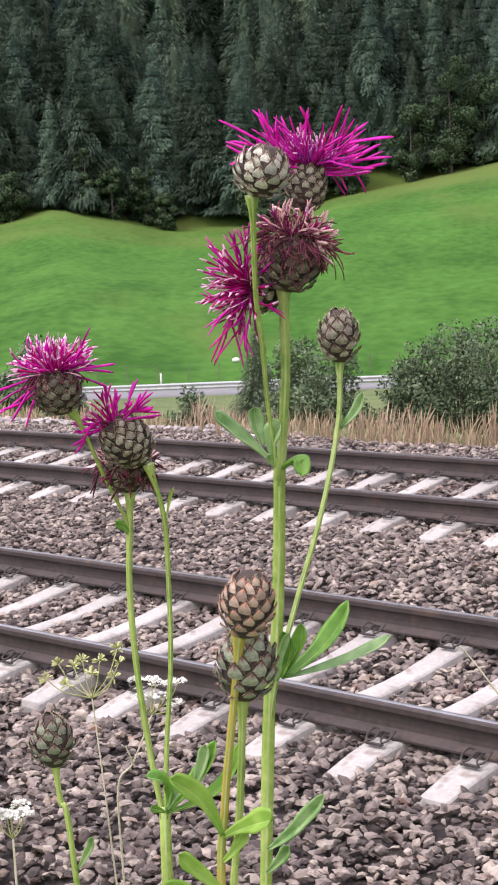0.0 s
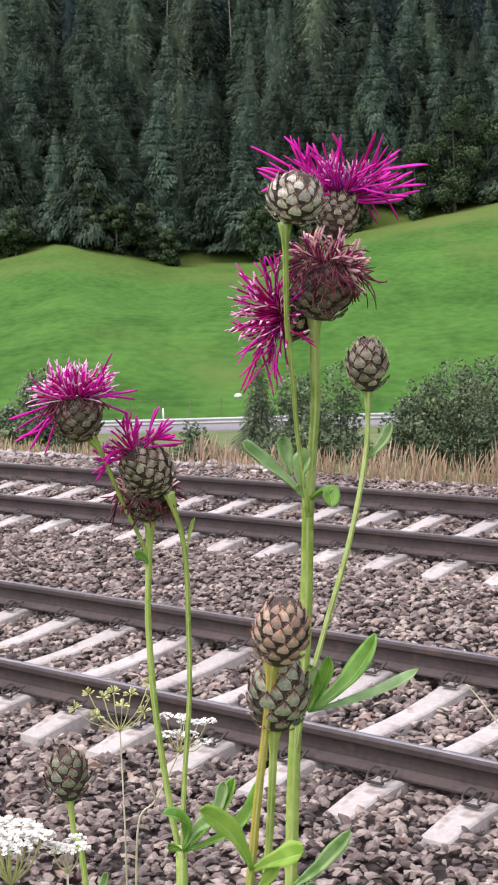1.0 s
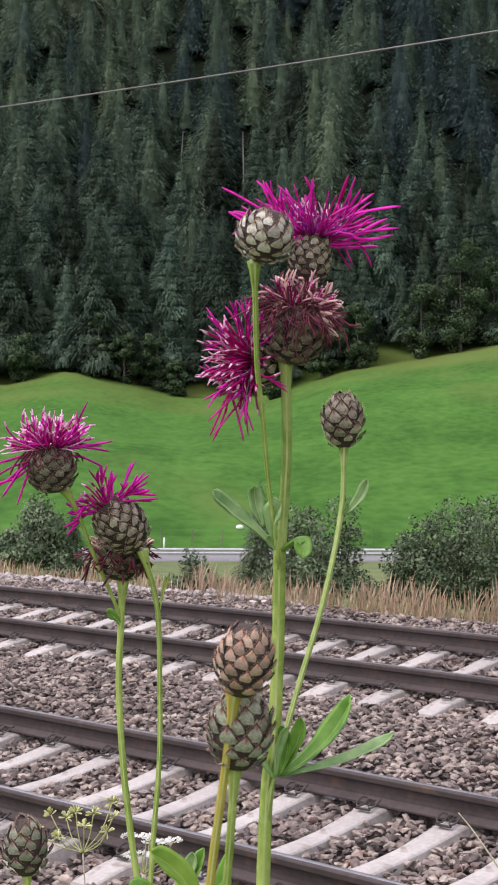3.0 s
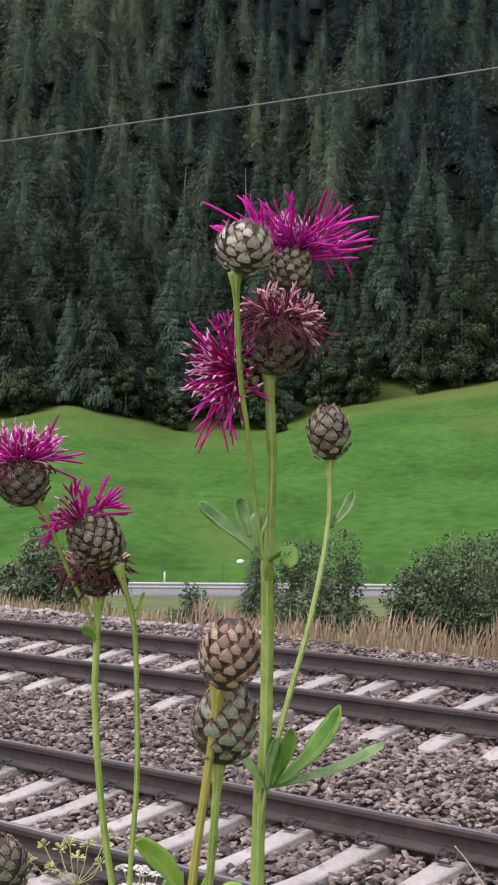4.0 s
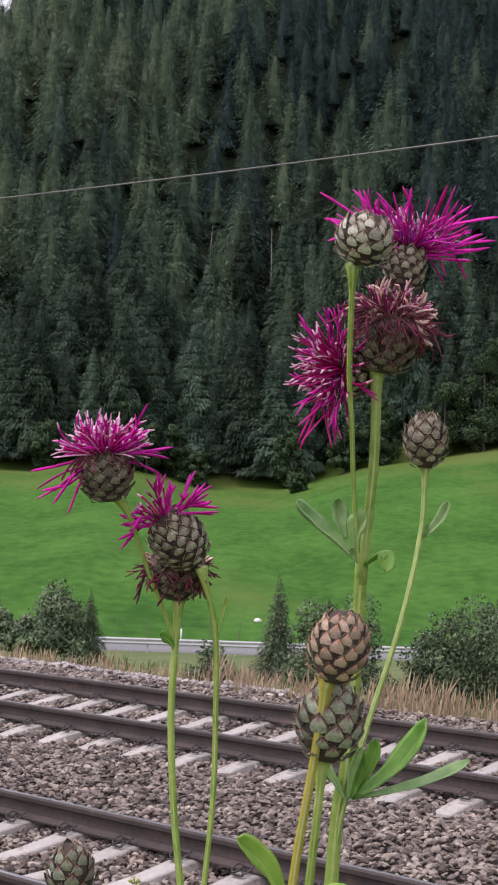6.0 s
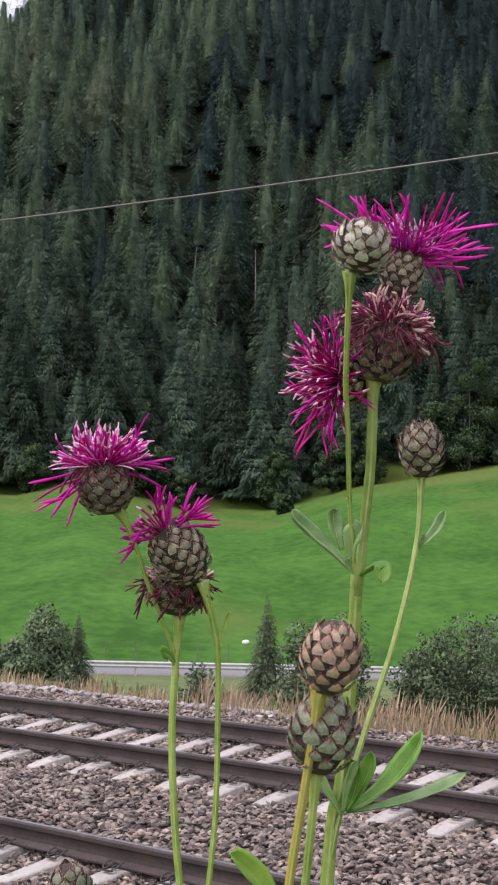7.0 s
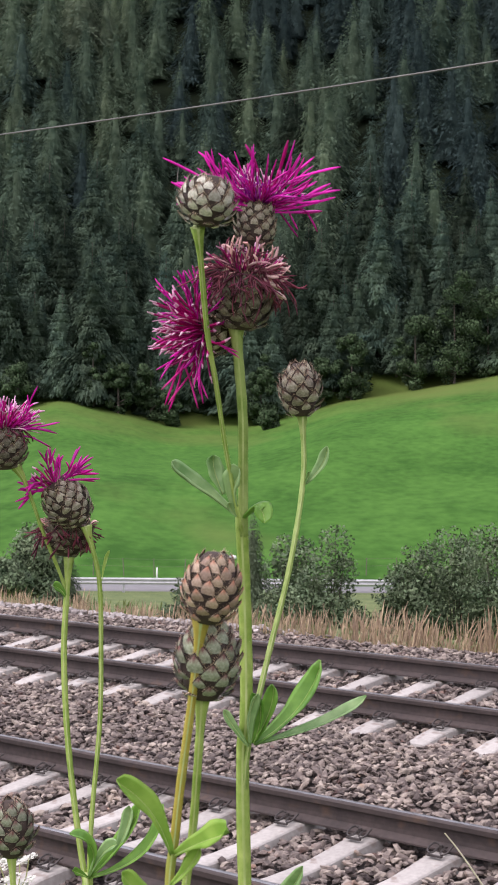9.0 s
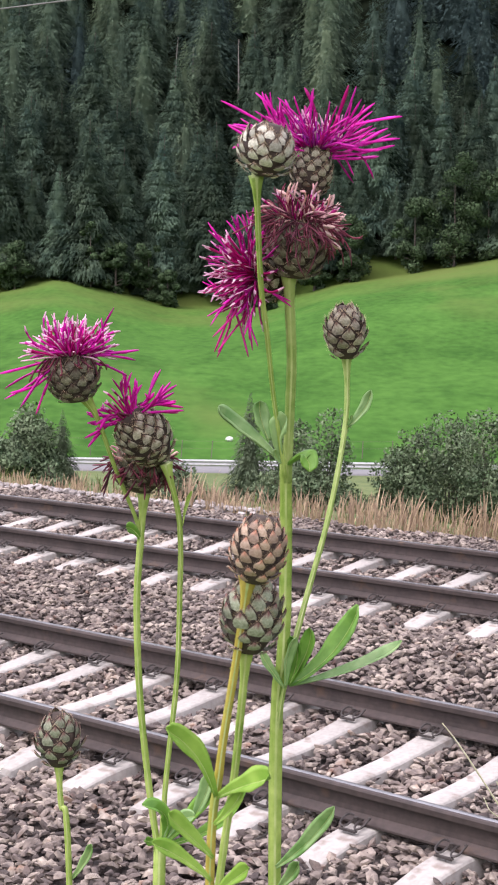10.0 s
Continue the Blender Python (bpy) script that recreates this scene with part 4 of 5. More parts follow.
def strand(V, F, I, pts, radii, index):
    """A thin three-sided tapering petal lobe."""
    n0 = len(V)
    side = None
    for i, p in enumerate(pts):
        d = (pts[min(i + 1, len(pts) - 1)] - pts[max(i - 1, 0)]).normalized()
        if side is None:
            side = d.orthogonal().normalized()
        side = (side - d * side.dot(d)).normalized()
        o = d.cross(side)
        r = radii[i]
        for k in range(3):
            a = 2.094 * k
            V.append(tuple(p + side * r * math.cos(a) + o * r * math.sin(a) * 0.7))
    for i in range(len(pts) - 1):
        a = n0 + 3 * i
        for k in range(3):
            j = (k + 1) % 3
            F.extend(((a + k, a + j, a + 3 + j), (a + k, a + 3 + j, a + 3 + k)))
            I.extend((index, index))
    F.extend(((n0, n0 + 2, n0 + 1), (len(V) - 3, len(V) - 2, len(V) - 1)))
    I.extend((index, index))


TURN = {}


def floret_tuft(head, z0, groups, seed, toward=None):
    """Florets on a head: groups of (count, disc radius, length low, high, lean low, high, curl, thickness, lobes, material, azimuths).
    toward: a direction in the plant's space about which the tuft stands, in place of the head's axis."""
    rng = random.Random(seed)
    turn = Matrix.Identity(3)
    if toward:
        turn = (TURN[head.name].inverted() @ Vector(toward)).normalized().to_track_quat("Z", "Y").to_matrix()
    rise = TURN[head.name].inverted() @ Vector((0, 0, 1))
    for count, disc, l0, l1, t0, t1, curl, thick, lobes, material, (a0, a1) in groups:
        for k in range(count):
            V, F, I = [], [], []
            az = a0 + (a1 - a0) * (k + rng.uniform(-0.5, 0.5)) / count
            lean = radians(rng.uniform(t0, t1))
            L = rng.uniform(l0, l1)
            out = turn @ Vector((math.cos(az), math.sin(az), 0))
            d = out * math.sin(lean) + turn @ Vector((0, 0, math.cos(lean)))
            p = out * disc * rng.uniform(0.3, 1.0) + Vector((0, 0, z0))
            loose = 1.0 if lobes or material in (M_withered, M_faded) else 0.45
            wob = Vector((rng.uniform(-1, 1), rng.uniform(-1, 1), rng.uniform(-1, 1))) * (0.6 if lobes else 0.9) * loose
            hook = Vector((rng.uniform(-1, 1), rng.uniform(-1, 1), rng.uniform(-1, 1))) * (0.8 if lobes else 1.5) * loose
            seg = 7
            pts = [p.copy()]
            for i in range(seg):
                d = (d + rise * (curl / seg) + wob / seg + hook * (i / seg) ** 2 / 2).normalized()
                pts.append(pts[-1] + d * (L * (0.58 if lobes else 1.0)) / seg)
            if lobes:
                strand(V, F, I, pts, [thick * (0.40 + 0.45 * (i / seg)) for i in range(seg + 1)], 0)
                for q in range(lobes):
                    dd = d.copy()
                    spread = Vector((rng.uniform(-1, 1), rng.uniform(-1, 1), rng.uniform(-1, 1))) * 0.45 + rise * 0.3 * curl
                    lp = [pts[-2].copy()]
                    ll = L * rng.uniform(0.32, 0.55)
                    for i in range(6):
                        dd = (dd + spread / 6 * (1.6 if i < 2 else 0.6)).normalized()
                        lp.append(lp[-1] + dd * ll / 6)
                    strand(V, F, I, lp, [thick * r for r in (0.55, 0.68, 0.78, 0.84, 0.84, 0.72, 0.28)], 0)
            else:
                strand(V, F, I, pts, [thick * r for r in (0.8, 0.9, 1.0, 1.0, 0.95, 0.9, 1.15, 0.5)], 0)
                if material in (M_magenta, M_magenta_deep, M_violet):  # pale stigma at the end
                    I[-8:] = [1] * 8
            ob = new("floret", raw_mesh("floret", V, F, (material, M_pink), I, smooth=True))
            ob.parent = head


def flower_head(ob, centre, axis, r, h, core, seed, open_top=0.90, count=74, label="", big=1.0):
    """A scaly involucre: a turned husk clad in spiralling bracts."""
    rng = random.Random(seed)
    z = Vector(axis).normalized()
    x = z.orthogonal().normalized()
    m = Matrix((x, z.cross(x), z)).transposed().to_4x4()
    m.translation = local(ob, centre)

    def shape(t):
        return r * 0.93 * math.sin(math.pi * (0.075 + (open_top - 0.075) * t)) ** 0.62

    bm = bmesh.new()
    rings = []
    for i in range(13):
        t = i / 12
        rings.append([bm.verts.new((shape(t) * 0.93 * math.cos(a), shape(t) * 0.93 * math.sin(a), (t - 0.5) * h)) for a in np.linspace(0, 2 * math.pi, 16, endpoint=False)])
    for a, b in zip(rings, rings[1:]):
        for k in range(16):
            bm.faces.new((a[k], a[(k + 1) % 16], b[(k + 1) % 16], b[k]))
    bm.faces.new(rings[0][::-1]), bm.faces.new(rings[-1])
    head = part("flower_head", bm, M_husk, ob, label)
    head.matrix_local = m
    TURN[head.name] = m.to_3x3()
    meshes = BRACTS[core.name]
    size = big * 2.0 * r / 7.6
    for i in range(count):
        t = 0.02 + 0.90 * (i / (count - 1)) ** 0.92
        a = 2.39996 * i + rng.uniform(-0.08, 0.08)
        rad = shape(t)
        rise = (shape(min(t + 0.03, 1)) - shape(max(t - 0.03, 0))) / (0.06 * h)
        out = Vector((math.cos(a), math.sin(a), 0))
        up = (Vector((0, 0, 1)) + out * rise).normalized()
        across = Vector((-math.sin(a), math.cos(a), 0))
        nrm = across.cross(up) * -1 if across.cross(up).dot(out) < 0 else across.cross(up)
        tilt = radians(rng.uniform(1, 18) if rng.random() < 0.9 else rng.uniform(16, 30))
        twist = radians(rng.uniform(-9, 9))
        up2 = (up * math.cos(tilt) + nrm * math.sin(tilt)).normalized()
        up2, across = up2 * math.cos(twist) + across * math.sin(twist), across * math.cos(twist) - up2 * math.sin(twist)
        n2 = across.cross(up2)
        if n2.dot(nrm) < 0:
            n2, across = -n2, -across
        k = size * (0.72 + 0.45 * math.sin(math.pi * min(1, t * 0.85 + 0.1))) * rng.uniform(0.84, 1.10)
        k *= min(1.0, 0.62 + 3.5 * t)
        bm4 = Matrix((across * k * 1.18, up2 * k * (0.88 + 0.2 * t), n2 * k * 1.25)).transposed().to_4x4()
        bm4.translation = out * rad * 0.96 + Vector((0, 0, (t - 0.5) * h - 0.35 * k))
        br = new("bract", meshes[rng.randrange(6)])
        br.parent = head
        br.matrix_local = bm4
    return head


ALL = (0, 2 * math.pi)


def make_tall_knapweed():
    ob = plant("knapweed", "tall knapweed with magenta, faded and budding heads on ribbed stems", "flower", 0.033, 0.625)
    # main stem up to the faded head
    stem(ob, [(0.033, 0.625, GROUND), (0.032, 0.62, -0.40), (0.0346, 0.6074, -0.1385), (0.0377, 0.595, -0.0877), (0.0388, 0.588, -0.047), (0.0388, 0.5813, -0.0122)], 0.0058, 0.0047, M_stem, steps=7)
    stem(ob, [(0.0392, 0.582, -0.020), (0.0402, 0.576, 0.006), (0.0408, 0.5694, 0.0259), (0.0398, 0.560, 0.050), (0.0398, 0.5585, 0.058)], 0.0038, 0.0038, M_stem_pale, flare=0.0030, label="pale ribbed stem")
    stem(ob, [(0.0385, 0.579, -0.018), (0.0342, 0.5701, 0.0113), (0.0315, 0.558, 0.036), (0.0292, 0.548, 0.0543), (0.0276, 0.5285, 0.0885)], 0.0016, 0.0022, M_stem, flare=0.0023)
    stem(ob, [(0.0350, 0.6090, -0.130), (0.0375, 0.6005, -0.1040), (0.0467, 0.6041, -0.0695), (0.0571, 0.6124, -0.0353), (0.0649, 0.6257, 0.0), (0.0659, 0.6296, 0.0275)], 0.0024, 0.0022, M_stem_pale, flare=0.0024, label="pale slender stem")
    # closed silvery bud
    flower_head(ob, (0.0312, 0.526, 0.0968), (0.22, -0.28, 1), 0.0099, 0.0170, M_bract, 1, 0.93, 62)
    # fresh magenta head behind it
    hd = flower_head(ob, (0.0484, 0.5640, 0.0930), (0.10, 0.05, 1), 0.0076, 0.0175, M_bract_mixed, 2, 0.80, 62)
    floret_tuft(hd, 0.0080, [
        (50, 0.005, 0.020, 0.031, 64, 86, 0.28, 0.0007, 1, M_magenta, ALL),
        (20, 0.005, 0.016, 0.023, 50, 86, 0.6, 0.0006, 2, M_magenta, ALL),
        (40, 0.006, 0.008, 0.0135, 2, 80, 0.3, 0.00042, 0, M_magenta_deep, ALL),
        (60, 0.006, 0.008, 0.0145, 2, 84, 0.3, 0.00042, 0, M_violet, ALL),
        (30, 0.005, 0.010, 0.0140, 2, 70, 0.2, 0.00032, 0, M_pink, ALL)], 12)
    for k, (d, far, many) in enumerate((((-1, -0.3, 0.02), 0.043, 5), ((-0.95, -0.2, 0.22), 0.036, 4), ((1, -0.2, -0.02), 0.036, 5), ((0.9, -0.2, 0.35), 0.033, 4), ((-0.45, 0.1, 1.0), 0.026, 3), ((0.02, 0.1, 1.0), 0.022, 1), ((0.30, 0.1, 1.0), 0.023, 1), ((0.62, 0.1, 1.0), 0.027, 1))):
        floret_tuft(hd, 0.0080, [(many, 0.003, far * 0.85, far, 2, 9, 0.28 if abs(d[0]) > 0.7 else 0.0, 0.0013 if many == 1 else 0.0010, 1, M_magenta_deep if many == 1 else M_magenta, ALL)], 80 + k, d)
    # faded head
    hd = flower_head(ob, (0.0424, 0.5575, 0.0655), (0.14, -0.15, 1), 0.0108, 0.0205, M_bract_dark, 3, 0.80, 58, big=1.2)
    floret_tuft(hd, 0.0100, [
        (80, 0.006, 0.011, 0.019, 55, 125, -0.6, 0.0004, 2, M_withered, ALL),
        (8, 0.006, 0.011, 0.017, 50, 100, -0.2, 0.0005, 2, M_faded, ALL),
        (26, 0.006, 0.010, 0.0155, 0, 60, 0.1, 0.0006, 0, M_faded, ALL),
        (70, 0.006, 0.008, 0.014, 10, 95, 0.0, 0.0004, 0, M_withered, ALL),
        (26, 0.006, 0.009, 0.014, 10, 80, 0.0, 0.0005, 0, M_magenta_deep, ALL),
        (110, 0.011, 0.010, 0.020, 100, 160, -0.5, 0.00036, 0, M_withered, ALL)], 13)
    floret_tuft(hd, 0.0085, [(10, 0.003, 0.015, 0.021, 3, 13, 0.0, 0.0011, 1, M_faded, ALL)], 33, (1, -0.3, -0.05))
    # side head turned away from the stem
    hd = flower_head(ob, (0.0335, 0.5690, 0.0570), (-0.90, -0.55, -0.10), 0.0092, 0.0185, M_bract_mixed, 4, 0.80, 60)
    floret_tuft(hd, 0.0085, [
        (24, 0.004, 0.016, 0.026, 30, 88, -0.25, 0.00065, 3, M_magenta, ALL),
        (80, 0.005, 0.011, 0.020, 0, 85, 0.0, 0.0006, 0, M_magenta_deep, ALL),
        (44, 0.005, 0.011, 0.017, 5, 88, 0.0, 0.00034, 0, M_pink, ALL)], 14)
    floret_tuft(hd, 0.0085, [(5, 0.003, 0.029, 0.036, 2, 9, -0.3, 0.0008, 1, M_magenta_deep, ALL)], 15, (-0.45, -0.25, -0.9))
    floret_tuft(hd, 0.0085, [(6, 0.003, 0.020, 0.027, 2, 16, 0.3, 0.0008, 2, M_magenta, ALL)], 35, (0.05, -0.45, 0.9))
    stem(ob, [(0.0398, 0.562, 0.047), (0.039, 0.566, 0.052), (0.0375, 0.569, 0.0565)], 0.0016, 0.0018, M_stem)
    # lone bud on the slender stem
    flower_head(ob, (0.0656, 0.629, 0.0362), (-0.02, -0.05, 1), 0.0080, 0.0215, M_bract_mixed, 5, 0.94, 46, big=1.42)
    leaf(ob, (0.0655, 0.6255, -0.002), (0.0750, 0.6245, 0.0128), 0.0052, (0.0015, 0, -0.002), (-0.5, -1, 0.2), M_leaf_grey)
    leaf(ob, (0.0650, 0.6250, -0.002), (0.0672, 0.6230, 0.0030), 0.0016, (0.001, 0, 0), (0, -1, 0.2), M_leaf_grey)
    # leaves of the upper node
    leaf(ob, (0.0375, 0.580, -0.0115), (0.0140, 0.5745, 0.0092), 0.0092, (-0.004, 0, 0.005), (0.3, -0.6, 0.8), M_leaf_grey)
    leaf(ob, (0.0325, 0.578, -0.004), (0.0295, 0.5790, 0.0108), 0.0072, (-0.0015, 0, 0.001), (0.2, -1, 0.1), M_leaf_grey)
    leaf(ob, (0.0365, 0.576, -0.009), (0.0385, 0.5690, 0.0055), 0.0098, (-0.005, -0.002, 0.004), (-0.6, -1, 0.4), M_leaf_grey)
    leaf(ob, (0.0390, 0.577, -0.0125), (0.0468, 0.5690, -0.0150), 0.0084, (0.006, -0.003, 0.012), (0.1, -0.5, 1), M_leaf)
    leaf(ob, (0.0370, 0.576, -0.0125), (0.0345, 0.5720, -0.0070), 0.0030, (-0.001, 0, 0), (0, -1, 0.3), M_leaf_grey)
    # leaves of the lower axil
    leaf(ob, (0.0400, 0.597, -0.1000), (0.0670, 0.6020, -0.0700), 0.0096, (0.003, 0, -0.006), (-0.6, -1, 0.6), M_leaf)
    leaf(ob, (0.0400, 0.597, -0.1000), (0.0845, 0.6040, -0.0848), 0.0066, (0.004, 0, -0.003), (-0.1, -0.6, 1), M_leaf_grey)
    leaf(ob, (0.0395, 0.596, -0.1000), (0.0478, 0.5940, -0.0775), 0.0068, (0.003, 0, 0), (-0.5, -1, 0.1), M_leaf)
    leaf(ob, (0.0395, 0.595, -0.1000), (0.0400, 0.5900, -0.0800), 0.0060, (0.0045, 0, 0.002), (-0.6, -1, 0.1), M_leaf)
    leaf(ob, (0.0385, 0.592, -0.1000), (0.0425, 0.5880, -0.0800), 0.0050, (-0.002, 0, 0.0), (0.6, -1, 0.1), M_leaf_grey)
    leaf(ob, (0.0380, 0.594, -0.1010), (0.0290, 0.5920, -0.0860), 0.0040, (-0.001, 0, 0.001), (0.3, -1, 0.2), M_leaf_grey)
    # leaves lower down, below the near shoots
    leaf(ob, (0.0340, 0.605, -0.175), (0.0560, 0.585, -0.145), 0.0075, (0.0, 0, -0.004), (-0.5, -1, 0.4), M_leaf_grey)
    leaf(ob, (0.0335, 0.605, -0.185), (0.0420, 0.590, -0.168), 0.0060, (0.002, 0, 0.0), (-0.5, -1, 0.2), M_leaf_grey)
    return ob


def make_side_knapweed():
    ob = plant("knapweed", "knapweed with a magenta head, a tufted bud and a withered head", "flower", -0.018, 0.635)
    stem(ob, [(-0.018, 0.635, GROUND), (-0.016, 0.63, -0.35), (-0.0195, 0.6195, -0.170)], 0.0056, 0.0052, M_stem)
    stem(ob, [(-0.0200, 0.6195, -0.176), (-0.0255, 0.6197, -0.146), (-0.0305, 0.618, -0.110), (-0.0332, 0.6163, -0.074), (-0.0328, 0.615, -0.047), (-0.0323, 0.6142, -0.030)], 0.0028, 0.0028, M_stem, flare=0.0023)
    stem(ob, [(-0.0190, 0.6190, -0.176), (-0.0182, 0.6177, -0.1428), (-0.0160, 0.616, -0.105), (-0.0163, 0.6143, -0.0731), (-0.0178, 0.6077, -0.040), (-0.0240, 0.6020, -0.0165)], 0.0022, 0.0022, M_stem, flare=0.0023)
    stem(ob, [(-0.0320, 0.6150, -0.052), (-0.0350, 0.613, -0.0400), (-0.0430, 0.6017, -0.0200), (-0.0500, 0.5900, 0.0000), (-0.0545, 0.5865, 0.0080)], 0.0015, 0.0018, M_stem, flare=0.0023)
    # open magenta head
    hd = flower_head(ob, (-0.0594, 0.585, 0.0150), (-0.12, -0.05, 1), 0.0098, 0.0175, M_bract_dark, 6, 0.80, 66)
    floret_tuft(hd, 0.0085, [
        (12, 0.005, 0.012, 0.017, 60, 88, 0.2, 0.0007, 2, M_magenta, ALL),
        (56, 0.006, 0.010, 0.016, 10, 80, 0.15, 0.0006, 0, M_magenta_deep, ALL),
        (44, 0.006, 0.012, 0.018, 0, 75, 0.1, 0.0006, 0, M_magenta, ALL),
        (40, 0.006, 0.012, 0.0165, 0, 96, 0.05, 0.00034, 0, M_pink, ALL),
        (40, 0.010, 0.006, 0.012, 110, 160, -0.4, 0.0005, 0, M_withered, ALL)], 16)
    floret_tuft(hd, 0.008, [(6, 0.002, 0.024, 0.030, 1, 5, 0.15, 0.0008, 1, M_magenta, ALL)], 17, (1, -0.15, 0.0))
    floret_tuft(hd, 0.008, [(7, 0.002, 0.026, 0.034, 1, 5, 0.0, 0.0008, 1, M_magenta, ALL)], 18, (-1, -0.25, -0.55))
    # tufted bud leaning over
    hd = flower_head(ob, (-0.0325, 0.601, -0.0065), (-0.62, -0.25, 0.78), 0.0104, 0.0225, M_bract_mixed, 7, 0.86, 74)
    floret_tuft(hd, 0.0095, [
        (5, 0.003, 0.012, 0.017, 20, 60, 0.0, 0.0008, 3, M_magenta, ALL),
        (10, 0.003, 0.009, 0.015, 0, 40, 0.1, 0.0007, 0, M_magenta_deep, ALL),
        (10, 0.004, 0.005, 0.009, 10, 80, 0.0, 0.0006, 0, M_withered, ALL)], 19)
    for k, d in enumerate(((0.9, -0.2, 0.55), (-0.85, -0.2, -0.30), (0.1, -0.1, 1.0))):
        floret_tuft(hd, 0.0105, [((7, 7, 4)[k], 0.002, (0.020, 0.015, 0.013)[k], (0.025, 0.021, 0.018)[k], 2, 11, 0.0, 0.0008, 3, M_magenta, ALL)], 60 + k, d)
    # withered head behind it
    hd = flower_head(ob, (-0.0335, 0.6150, -0.0200), (0.05, -0.05, 1), 0.0112, 0.0190, M_bract_dark, 8, 0.80, 60)
    floret_tuft(hd, 0.004, [
        (90, 0.010, 0.008, 0.014, 80, 155, -0.6, 0.00045, 2, M_withered, ALL),
        (34, 0.009, 0.006, 0.0105, 60, 115, 0.1, 0.0005, 0, M_faded, ALL),
        (16, 0.009, 0.013, 0.019, 100, 150, -0.8, 0.0008, 2, M_withered, ALL)], 20)
    # small leaves
    leaf(ob, (-0.0165, 0.6070, -0.0410), (-0.0135, 0.6060, -0.0270), 0.0018, (-0.001, 0, 0.002), (0, -1, 0.2), M_stem)
    leaf(ob, (-0.0330, 0.614, -0.0480), (-0.0385, 0.6100, -0.0430), 0.0050, (0, -0.001, 0.003), (0, -1, 0.4), M_leaf)
    # leaves of the fork
    f = (-0.0190, 0.6170, -0.172)
    leaf(ob, f, (-0.0270, 0.606, -0.1520), 0.0075, (0.010, -0.004, 0.0135), (0.0, -0.7, 1), M_leaf)
    leaf(ob, f, (0.0030, 0.612, -0.1385), 0.0078, (0.003, 0, -0.002), (-0.6, -1, 0.3), M_leaf)
    leaf(ob, (-0.008, 0.615, -0.162), (-0.0015, 0.611, -0.1400), 0.0066, (0.002, 0, 0.0), (-0.4, -1, 0.2), M_leaf_grey)
    leaf(ob, f, (0.0135, 0.612, -0.1390), 0.0072, (0.012, 0, -0.009), (-0.7, -1, 0.5), M_leaf)
    leaf(ob, f, (-0.0060, 0.606, -0.1560), 0.0068, (0.000, -0.004, 0.010), (-0.4, -1, 0.5), M_leaf_grey)
    leaf(ob, f, (-0.0250, 0.610, -0.1680), 0.0040, (-0.001, 0, 0.001), (0.3, -1, 0.4), M_leaf)
    return ob


def make_near_buds():
    ob = plant("knapweed", "knapweed shoot with two closed scaly buds and bright green leaves", "flower", 0.013, 0.470)
    stem(ob, [(0.013, 0.470, GROUND), (0.012, 0.47, -0.35), (0.0118, 0.4665, -0.1500), (0.0143, 0.4657, -0.1066), (0.0189, 0.4589, -0.0697), (0.0222, 0.4526, -0.0425)], 0.0034, 0.0024, M_stem_gold, flare=0.0027, label="yellowed ribbed stem")
    stem(ob, [(0.0130, 0.4690, -0.160), (0.0165, 0.4715, -0.130), (0.0193, 0.4708, -0.1076), (0.0212, 0.466, -0.082), (0.0222, 0.4639, -0.0670)], 0.0026, 0.0026, M_stem, flare=0.0023)
    flower_head(ob, (0.0251, 0.4522, -0.0340), (0.16, -0.05, 1), 0.0087, 0.0205, M_bract_red, 9, 0.92, 64, big=1.05)
    flower_head(ob, (0.0238, 0.4633, -0.0560), (0.12, 0.0, 1), 0.0095, 0.0236, M_bract_green, 10, 0.93, 58, big=1.18)
    f = (0.0135, 0.462, -0.1130)
    leaf(ob, (0.0135, 0.461, -0.1130), (-0.0020, 0.450, -0.0885), 0.0082, (0.004, 0, 0.007), (0.6, -1, 0.5), M_leaf_bright)
    leaf(ob, f, (0.0290, 0.448, -0.1020), 0.0090, (0.003, -0.002, 0.004), (-0.4, -1, 0.8), M_leaf_bright)
    leaf(ob, (0.0130, 0.463, -0.1330), (-0.0010, 0.458, -0.1170), 0.0066, (-0.001, 0, 0.002), (0.6, -1, 0.5), M_leaf_bright)
    leaf(ob, (0.0125, 0.462, -0.1400), (-0.0060, 0.454, -0.1250), 0.0060, (0.0, 0, 0.004), (0.4, -1, 0.8), M_leaf_bright)
    leaf(ob, (0.0125, 0.462, -0.1450), (0.0235, 0.455, -0.1330), 0.0060, (0.002, 0, 0.003), (-0.5, -1, 0.5), M_leaf_bright)
    leaf(ob, (0.0128, 0.462, -0.1220), (0.0210, 0.458, -0.1090), 0.0050, (0.002, 0, 0.0), (-0.5, -1, 0.3), M_leaf_bright)
    return ob


def make_low_bud():
    ob = plant("knapweed", "single green knapweed bud on a thin hairy stem", "flower", -0.047, 0.680)
    stem(ob, [(-0.047, 0.680, GROUND), (-0.046, 0.675, -0.40), (-0.0525, 0.664, -0.201), (-0.0565, 0.665, -0.175), (-0.0578, 0.6648, -0.1565)], 0.0034, 0.0024, M_stem, flare=0.0023)
    flower_head(ob, (-0.0580, 0.665, -0.1460), (-0.02, -0.05, 1), 0.0096, 0.0240, M_bract_green, 11, 0.95, 46, big=1.38)
    leaf(ob, (-0.0520, 0.665, -0.210), (-0.0420, 0.655, -0.190), 0.0050, (0.002, 0, 0), (-0.4, -1, 0.3), M_leaf_grey)
    return ob


